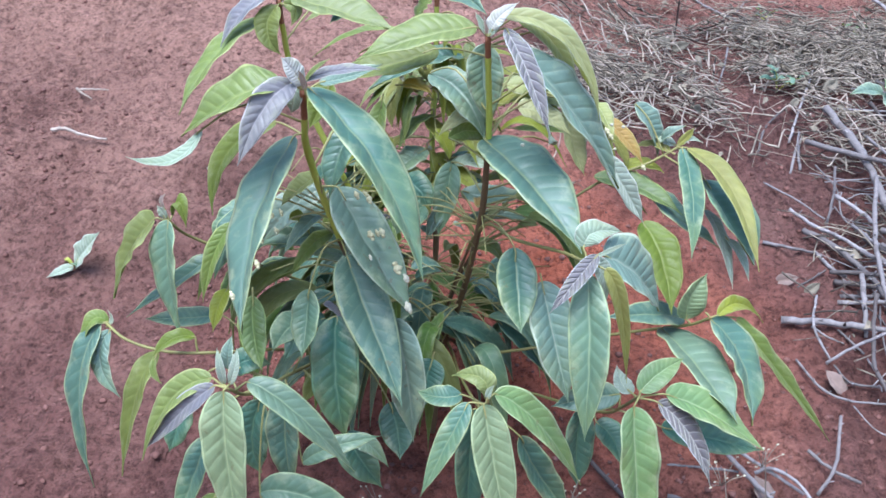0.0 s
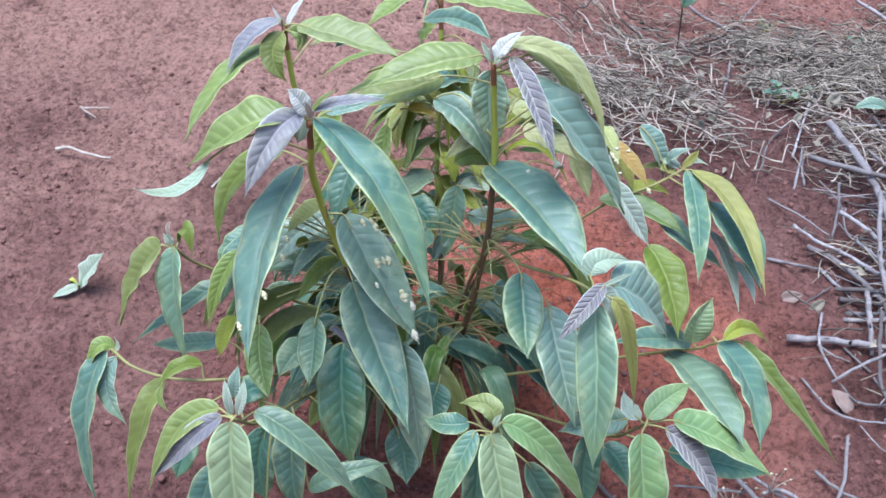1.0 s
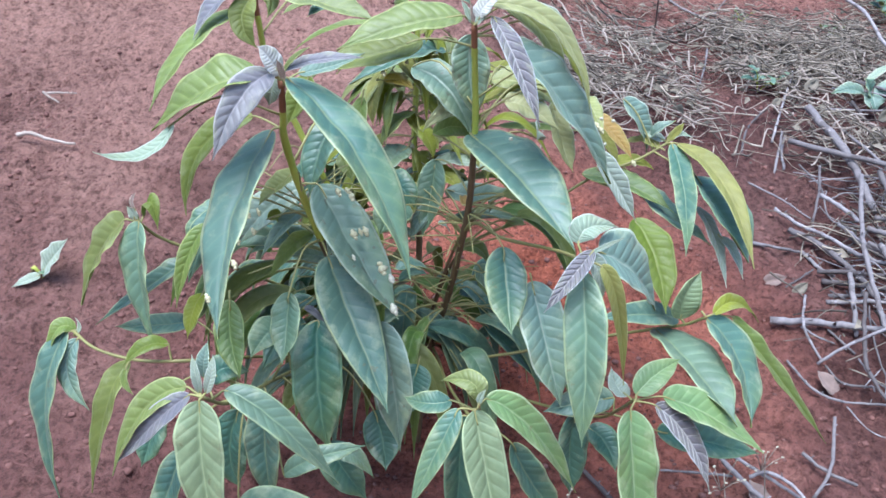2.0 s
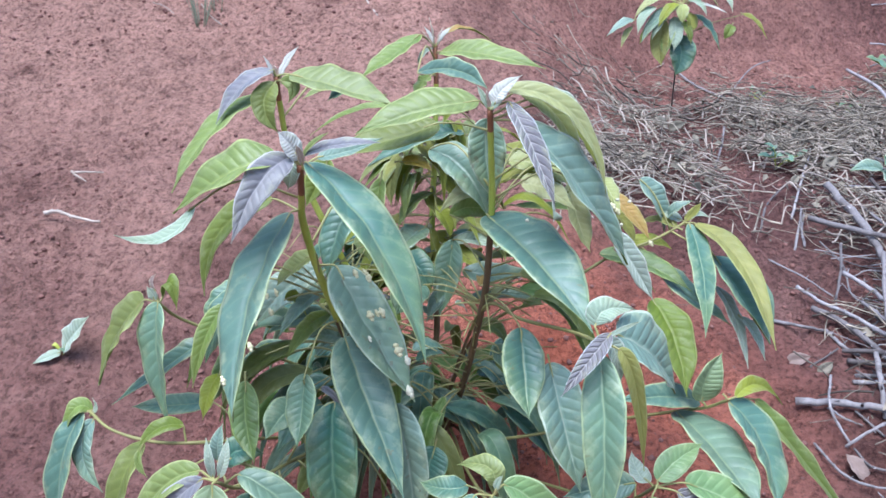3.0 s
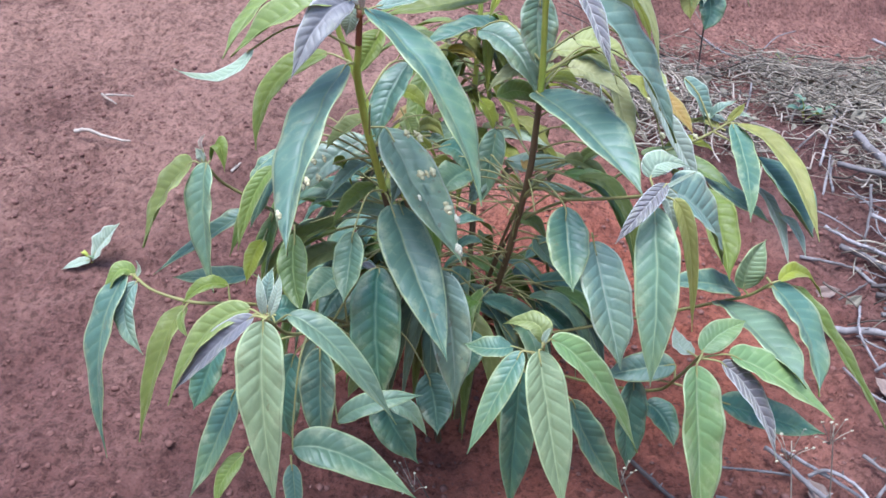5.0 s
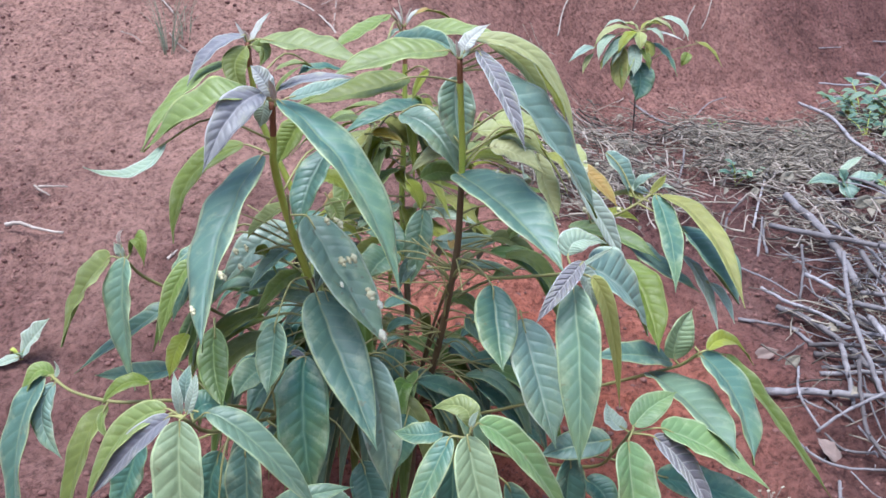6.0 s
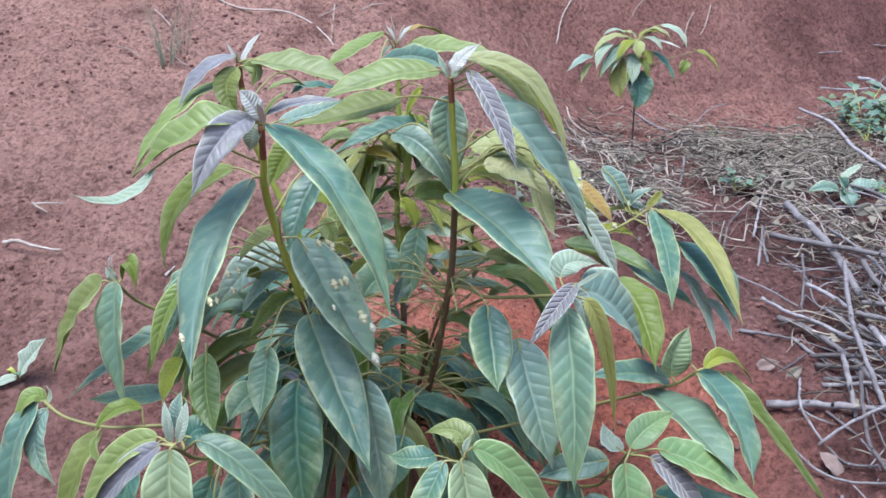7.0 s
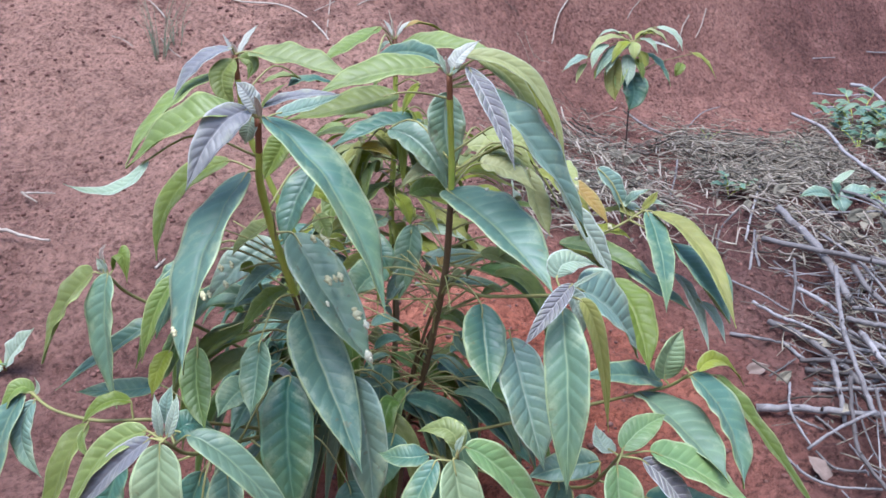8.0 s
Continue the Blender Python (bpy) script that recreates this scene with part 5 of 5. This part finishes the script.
stick(.005, .006, [(0.986, 1.771, 0.203), (1.014, 1.697, 0.189), (1.055, 1.633, 0.180)])
stick(.007, .008, [(1.029, 1.730, 0.210), (1.081, 1.706, 0.204), (1.163, 1.690, 0.198)])
stick(.006, .007, [(1.052, 1.752, 0.228), (1.103, 1.726, 0.229), (1.172, 1.710, 0.225)])
stick(.006, .006, [(0.973, 1.690, 0.177), (1.011, 1.642, 0.174), (1.077, 1.605, 0.172)])
stick(.007, .007, [(0.940, 1.605, 0.164), (0.913, 1.520, 0.140), (0.898, 1.461, 0.096)])
stick(.003, .003, [(0.834, 1.962, 0.234), (0.889, 1.888, 0.221), (0.940, 1.818, 0.198)])
stick(.003, .003, [(0.984, 2.013, 0.260), (0.999, 1.910, 0.237), (0.978, 1.805, 0.205), (1.018, 1.750, 0.196)])
stick(.004, .005, [(0.974, 1.892, 0.302), (0.970, 1.860, 0.242), (0.952, 1.828, 0.180)])
stick(.005, .005, [(0.780, 1.758, 0.165), (0.830, 1.723, 0.169), (0.888, 1.727, 0.155)])
stick(.005, .006, [(0.887, 1.724, 0.158), (0.905, 1.679, 0.144), (0.929, 1.643, 0.135)])
stick(.003, .003, [(0.813, 1.620, 0.123), (0.852, 1.640, 0.134), (0.887, 1.657, 0.148)])
stick(.003, .004, [(0.833, 1.567, 0.133), (0.785, 1.458, 0.123), (0.810, 1.412, 0.073)])
stick(.003, .003, [(0.798, 1.491, 0.103), (0.813, 1.453, 0.103), (0.848, 1.447, 0.090)])
stick(.003, .004, [(0.849, 1.482, 0.101), (0.863, 1.449, 0.093), (0.884, 1.428, 0.077)])
stick(.003, .004, [(0.807, 1.390, 0.077), (0.820, 1.346, 0.067), (0.880, 1.333, 0.063)])
stick(.003, .004, [(0.742, 1.413, 0.073), (0.760, 1.336, 0.063), (0.801, 1.307, 0.054), (0.885, 1.294, 0.051)])
stick(.004, .004, [(0.960, 1.475, 0.159), (0.931, 1.377, 0.114), (0.920, 1.306, 0.074)])
stick(.007, .009, [(1.633, 3.340, 0.476), (1.592, 3.003, 0.465), (1.463, 2.582, 0.436), (1.453, 2.277, 0.388)])
stick(.010, .012, [(2.173, 3.908, 0.548), (2.248, 3.850, 0.525), (1.992, 3.187, 0.463)])
stick(.005, .006, [(1.977, 3.868, 0.509), (2.137, 3.891, 0.497), (2.278, 3.900, 0.505)])
stick(.005, .006, [(1.948, 3.760, 0.453), (2.129, 3.768, 0.457), (2.184, 3.500, 0.440)])
stick(.004, .005, [(1.924, 3.733, 0.428), (2.090, 3.795, 0.468), (2.214, 3.881, 0.497)])
stick(.004, .005, [(2.424, 4.249, 0.683), (2.538, 4.289, 0.678), (2.698, 4.356, 0.682)])
stick(.004, .004, [(2.364, 4.050, 0.507), (2.460, 4.128, 0.555), (2.611, 4.247, 0.616)])
stick(.003, .003, [(2.073, 4.100, 0.657), (2.145, 4.130, 0.658), (2.214, 4.158, 0.659)])
stick(.005, .006, [(1.933, 3.534, 0.399), (1.894, 3.243, 0.407), (2.002, 3.154, 0.412)])
stick(.006, .007, [(0.994, 3.461, 0.458), (1.049, 3.321, 0.417), (1.121, 3.155, 0.399)])
stick(.003, .004, [(1.149, 3.240, 0.404), (1.339, 3.554, 0.452), (1.451, 3.643, 0.470)])
stick(.004, .004, [(0.944, 2.673, 0.403), (0.885, 2.513, 0.378), (0.846, 2.431, 0.340)])
stick(.004, .005, [(0.856, 2.069, 0.257), (0.900, 2.166, 0.304), (0.964, 2.217, 0.346)])
stick(.004, .005, [(0.922, 2.007, 0.237), (0.956, 2.077, 0.280), (0.968, 2.105, 0.318)])
stick(.004, .005, [(0.953, 2.022, 0.243), (0.957, 2.062, 0.276), (0.963, 2.078, 0.310)])
stick(.004, .005, [(0.947, 2.106, 0.288), (0.988, 2.184, 0.329), (1.135, 2.466, 0.382)])
stick(.005, .007, [(0.532, 1.216, 0.023), (0.565, 1.146, 0.014), (0.604, 1.088, -0.002), (0.670, 1.040, -0.016)])
stick(.004, .005, [(0.556, 1.210, 0.023), (0.601, 1.156, 0.018), (0.656, 1.114, -0.002)])
stick(.003, .004, [(0.437, 1.191, -0.002), (0.507, 1.176, 0.003), (0.560, 1.170, 0.000)])
stick(.004, .005, [(0.583, 1.158, 0.008), (0.610, 1.147, 0.026), (0.644, 1.115, 0.019), (0.679, 1.056, -0.019)])
stick(.006, .008, [(0.425, 1.127, -0.015), (0.498, 1.088, -0.015), (0.603, 1.080, -0.013), (0.723, 1.051, -0.009)])
stick(.004, .005, [(0.455, 1.062, -0.024), (0.528, 1.075, -0.006), (0.624, 1.099, -0.009)])
stick(.004, .005, [(0.759, 1.240, 0.067), (0.718, 1.150, 0.029), (0.677, 1.112, -0.001)])
stick(.004, .005, [(0.691, 1.201, 0.022), (0.718, 1.161, 0.014), (0.761, 1.132, 0.006)])
stick(.005, .007, [(0.301, 1.201, -0.001), (0.343, 1.124, -0.009), (0.404, 1.041, -0.022)])
stick(.006, .007, [(0.107, 1.116, -0.025), (0.156, 1.084, -0.030), (0.206, 1.054, -0.034)])
stick(.003, .004, [(0.508, 1.065, 0.009), (0.514, 1.048, -0.007), (0.522, 1.015, -0.026)])
root(.004, .006, [(-0.631, 3.174, 0.932), (-0.526, 3.118, 0.891), (-0.356, 3.091, 0.874), (-0.244, 3.006, 0.817), (-0.160, 2.877, 0.731)])
root(.003, .004, [(-0.196, 3.126, 0.899), (-0.197, 3.050, 0.848), (-0.201, 2.952, 0.780)])
root(.002, .002, [(-0.180, 3.115, 0.891), (-0.218, 3.089, 0.872), (-0.247, 3.070, 0.858)])
root(.004, .005, [(0.779, 3.717, 0.926), (0.716, 3.632, 0.844), (0.679, 3.547, 0.737)])
root(.003, .004, [(1.132, 3.865, 0.920), (1.088, 3.828, 0.882), (1.055, 3.791, 0.839)])
root(.003, .004, [(-0.823, 3.116, 0.891), (-0.782, 3.074, 0.860), (-0.747, 3.029, 0.830)])
root(.003, .004, [(-0.743, 2.933, 0.766), (-0.704, 2.880, 0.735), (-0.661, 2.844, 0.708)])
root(.0025, .003, [(-0.903, 2.937, 0.772), (-0.862, 2.920, 0.761), (-0.824, 2.893, 0.740)])
root(.004, .006, [(1.374, 3.914, 0.855), (1.333, 3.873, 0.798), (1.303, 3.821, 0.714)])
root(.003, .004, [(1.475, 3.980, 0.884), (1.440, 3.928, 0.809), (1.403, 3.886, 0.755)])
root(.004, .006, [(0.638, 3.095, 0.527), (0.647, 3.038, 0.482), (0.701, 3.013, 0.443), (0.837, 3.137, 0.407)])
root(.003, .003, [(0.913, 3.446, 0.473), (0.942, 3.469, 0.481), (0.981, 3.510, 0.500)])
root(.003, .003, [(-0.100, 3.100, 0.879), (-0.070, 3.120, 0.894), (-0.020, 3.142, 0.901)])
twig(.0045, .0035, [(-0.947, 2.040, 0.340), (-0.915, 2.042, 0.344), (-0.872, 2.032, 0.332), (-0.802, 2.015, 0.325)])
twig(.003, .002, [(-0.922, 2.179, 0.404), (-0.893, 2.179, 0.406), (-0.843, 2.181, 0.405)])
twig(.003, .002, [(-0.928, 2.186, 0.406), (-0.899, 2.161, 0.396), (-0.880, 2.154, 0.388)])
twig(.003, .002, [(-0.535, 1.930, 0.280), (-0.527, 1.944, 0.287), (-0.519, 1.961, 0.295)])

# More sticks, heaped the same way behind and under the ones above.
rnd = random.Random(21)
for k in range(105):
    x, y = rnd.uniform(1.02, 1.8), rnd.uniform(1.15, 2.3)
    if x < 0.86 + 0.30 * (y - 1.1):
        continue
    w = rnd.gauss(-0.7, 0.6) if rnd.random() < 0.6 else rnd.uniform(-1.5, 1.5)
    n, long = 0.0013 + 0.0045 * rnd.random() ** 1.6, rnd.uniform(0.12, 0.5)
    d = Vector((math.cos(w), math.sin(w), 0)) * long / 2
    pts = []
    for s in (-1, -0.2, 0.5, 1):
        q = Vector((x, y, 0)) + d * s + Vector((rnd.uniform(-0.012, 0.012), rnd.uniform(-0.012, 0.012), 0))
        pts.append((q.x, q.y, surface(q.x, q.y) + n + rnd.uniform(0.0, 0.07)))
    rod("stick", n, n * 1.2, pts, STICK, "thin grey dead stick in a tangled heap", "stick", "dead sticks in the pile", k)


# Thin twigs tangled through the near end of the pile.
rnd = random.Random(27)
for k in range(85):
    x, y = rnd.uniform(0.80, 1.35), rnd.uniform(1.15, 2.0)
    if x < 0.80 + 0.28 * (y - 1.1):
        continue
    w, n, long = rnd.gauss(-0.6, 0.9), rnd.uniform(0.0011, 0.0026), rnd.uniform(0.08, 0.3)
    d = Vector((math.cos(w), math.sin(w), 0)) * long / 2
    pts, lift = [], rnd.uniform(0.0, 0.05)
    for s in (-1, -0.3, 0.4, 1):
        q = Vector((x, y, 0)) + d * s + Vector((rnd.uniform(-0.02, 0.02), rnd.uniform(-0.02, 0.02), 0))
        pts.append((q.x, q.y, surface(q.x, q.y) + n + lift * rnd.uniform(0.2, 1.2)))
    rod("stick", n, n * 1.1, pts, STICK, "thin pale twig tangled in the stick heap", "stick", "dead sticks in the pile", 500 + k)


def fallen_leaf(at, size, mat, seed):
    rnd = random.Random(seed + 70)
    at, w = Vector(at), rnd.uniform(0, 6.28)
    d = Vector((math.cos(w), math.sin(w) * 0.7, 0.25)) * size
    verts, faces, slots, uvs = blade(at - d / 2, at + Vector((0, 0, size * 0.12)), at + d / 2 + Vector((0, 0, size * 0.25)), size * 0.6, Vector((0.2, -0.7, 0.7)), fold=0.8, seed=seed, rows=12, half=3, quilt=2.5)
    tagged(new("fallen_leaf", mesh_of("fallen_leaf", verts, faces, [mat], None, uvs)), "curled dry leaf fallen on the red soil", "leaf", "fallen leaves")


fallen_leaf((0.795, 1.636, 0.127), 0.05, DEAD_LEAF, 0)
fallen_leaf((0.798, 1.356, 0.053), 0.06, DEAD_LEAF, 1)
fallen_leaf((0.844, 1.613, 0.120), 0.04, PALE_LITTER, 2)
fallen_leaf((0.588, 1.132, -0.015), 0.06, DEAD_LEAF, 3)
fallen_leaf((1.054, 2.502, 0.342), 0.12, PALE_LITTER, 4)
fallen_leaf((1.568, 2.835, 0.364), 0.10, PALE_LITTER, 5)
fallen_leaf((0.887, 1.482, 0.085), 0.05, PALE_LITTER, 6)
fallen_leaf((1.163, 1.899, 0.209), 0.06, PALE_LITTER, 7)
fallen_leaf((1.232, 2.120, 0.277), 0.08, PALE_LITTER, 8)


# ---- dry litter and crumbs of soil ----
def litter_weight(x, y):
    """How thickly the dry stems lie: a heap along the terrace that thins out to its edges."""
    heap = math.exp(-(((x - 1.12) / 0.58) ** 4) - ((y - 2.55 - 0.1 * x) / 0.40) ** 2)
    pile = 0.5 * math.exp(-(((x - 1.38) / 0.42) ** 4) - ((y - 1.9) / 0.5) ** 4)
    back = 0.7 * math.exp(-(((x - 2.0) / 0.22) ** 4) - ((y - 3.0) / 0.5) ** 4)
    foot = 1 - 0.85 * math.exp(-((x - 0.82) / 0.2) ** 2 - ((y - 2.60) / 0.26) ** 2)
    patchy = min(1.0, max(0.06, 0.66 + 2.0 * noise.noise(Vector((x * 5.0, y * 5.0, 2)))))
    lobe = 0.85 * math.exp(-((x - 0.48) / 0.2) ** 2 - ((y - 2.33) / 0.17) ** 2)
    return max(lobe, heap * foot * patchy, pile * patchy, back)


def build_litter():
    rnd = random.Random(5)
    verts, faces = [], []
    made = 0
    while made < 5200:
        x, y = rnd.uniform(0.3, 2.3), rnd.uniform(1.3, 3.6)
        if rnd.random() > litter_weight(x, y):
            continue
        made += 1
        long, w = rnd.uniform(0.035, 0.13) * (1 if rnd.random() < 0.8 else 1.9), rnd.uniform(0, math.pi)
        if rnd.random() < 0.5:
            w = rnd.gauss(0.05, 0.45)
        bend, r = rnd.gauss(0, 0.07) * long, 0.0007 + 0.0026 * rnd.random() ** 3
        lift = rnd.uniform(0.0, 0.055) * litter_weight(x, y)
        pts, rise, drop = [], 0.06 * rnd.random() ** 1.5, 0.06 * rnd.random() ** 1.5
        for s in (-1, -0.35, 0.35, 1):
            q = Vector((x + math.cos(w) * s * long / 2 - math.sin(w) * bend * (1 - s * s), y + math.sin(w) * s * long / 2 + math.cos(w) * bend * (1 - s * s), 0))
            pts.append((q.x, q.y, surface(q.x, q.y) + r + lift + rise + (drop - rise) * (s + 1) / 2 + rnd.uniform(0, 0.007)))
        tube(spline(pts, 3), r, r * 0.6, 4, verts, faces)
    ob = new("dry_litter", mesh_of("dry_litter", verts, faces, [STRAW]))
    tagged(ob, "tangled heap of dry grey-brown plant stems on red soil", "litter", kind="stuff")
    verts, faces = [], []
    for k in range(400):
        for attempt in range(40):
            x, y = rnd.uniform(0.35, 1.75), rnd.uniform(2.0, 3.0)
            if rnd.random() < litter_weight(x, y) * (1.2 - 0.55 * (y - 2.0)):
                break
        long, w, r = rnd.uniform(0.05, 0.17), rnd.uniform(0, math.pi), rnd.uniform(0.0016, 0.0032)
        bend, pts, lift = rnd.gauss(0, 0.13) * long, [], rnd.uniform(0.02, 0.05)
        for s in (-1, -0.35, 0.35, 1):
            q = (x + math.cos(w) * s * long / 2 - math.sin(w) * bend * (1 - s * s), y + math.sin(w) * s * long / 2 + math.cos(w) * bend * (1 - s * s))
            pts.append((*q, surface(*q) + lift + rnd.uniform(-0.012, 0.02)))
        tube(spline(pts, 3), r, r * 0.6, 5, verts, faces)
    ob = new("pale_straw", mesh_of("pale_straw", verts, faces, [TWIG]))
    tagged(ob, "pale bleached straw strewn over the dry litter", "straw", kind="stuff")
    verts, faces = [], []
    for k in range(2000):
        for attempt in range(40):
            x, y = rnd.uniform(0.4, 2.2), rnd.uniform(1.4, 3.4)
            if rnd.random() < litter_weight(x, y):
                break
        size, w = 0.010 + 0.034 * rnd.random() ** 2, rnd.uniform(0, 6.28)
        b = Vector((x, y, surface(x, y) + rnd.uniform(0.005, 0.05)))
        d = Vector((math.cos(w), math.sin(w), rnd.uniform(-0.2, 0.5))) * size
        side = d.cross(Vector((rnd.uniform(-0.4, 0.4), -0.5, 1))).normalized() * size * rnd.uniform(0.15, 0.32)
        up = side.cross(d).normalized() * size * 0.25
        s = len(verts)
        verts += [b, b + d * 0.5 + side + up, b + d * 0.5 - side + up, b + d, b + d * 0.5]
        faces += [(s, s + 1, s + 4), (s, s + 4, s + 2), (s + 1, s + 3, s + 4), (s + 4, s + 3, s + 2)]
    ob = new("dry_leaf_litter", mesh_of("dry_leaf_litter", verts, faces, [PALE_LITTER]))
    tagged(ob, "small withered leaves among the dry stems", "litter", kind="stuff")


def build_crumbs():
    rnd = random.Random(8)
    verts, faces = [], []
    for k in range(26000):
        x, y = rnd.uniform(-1.5, 1.9), rnd.uniform(0.9, 3.7)
        if noise.noise(Vector((x * 2.2, y * 2.2, 4))) + rnd.uniform(-0.4, 0.4) < -0.05:
            continue
        r = 0.0018 + 0.0070 * rnd.random() ** 6
        lump((x, y, surface(x, y) + r * 0.1), r, k, verts, faces, 0.75)
    ob = new("soil_crumbs", mesh_of("soil_crumbs", verts, faces, [CLOD]))
    tagged(ob, "loose crumbs and clods of dry red soil", "soil", kind="stuff")


rnd = random.Random(41)
for k in range(22):
    x, y = rnd.uniform(0.7, 1.5), rnd.uniform(2.1, 2.75)
    fallen_leaf((x, y, surface(x, y) + 0.035), rnd.uniform(0.03, 0.07), PALE_LITTER, 300 + k)
build_litter()
build_crumbs()
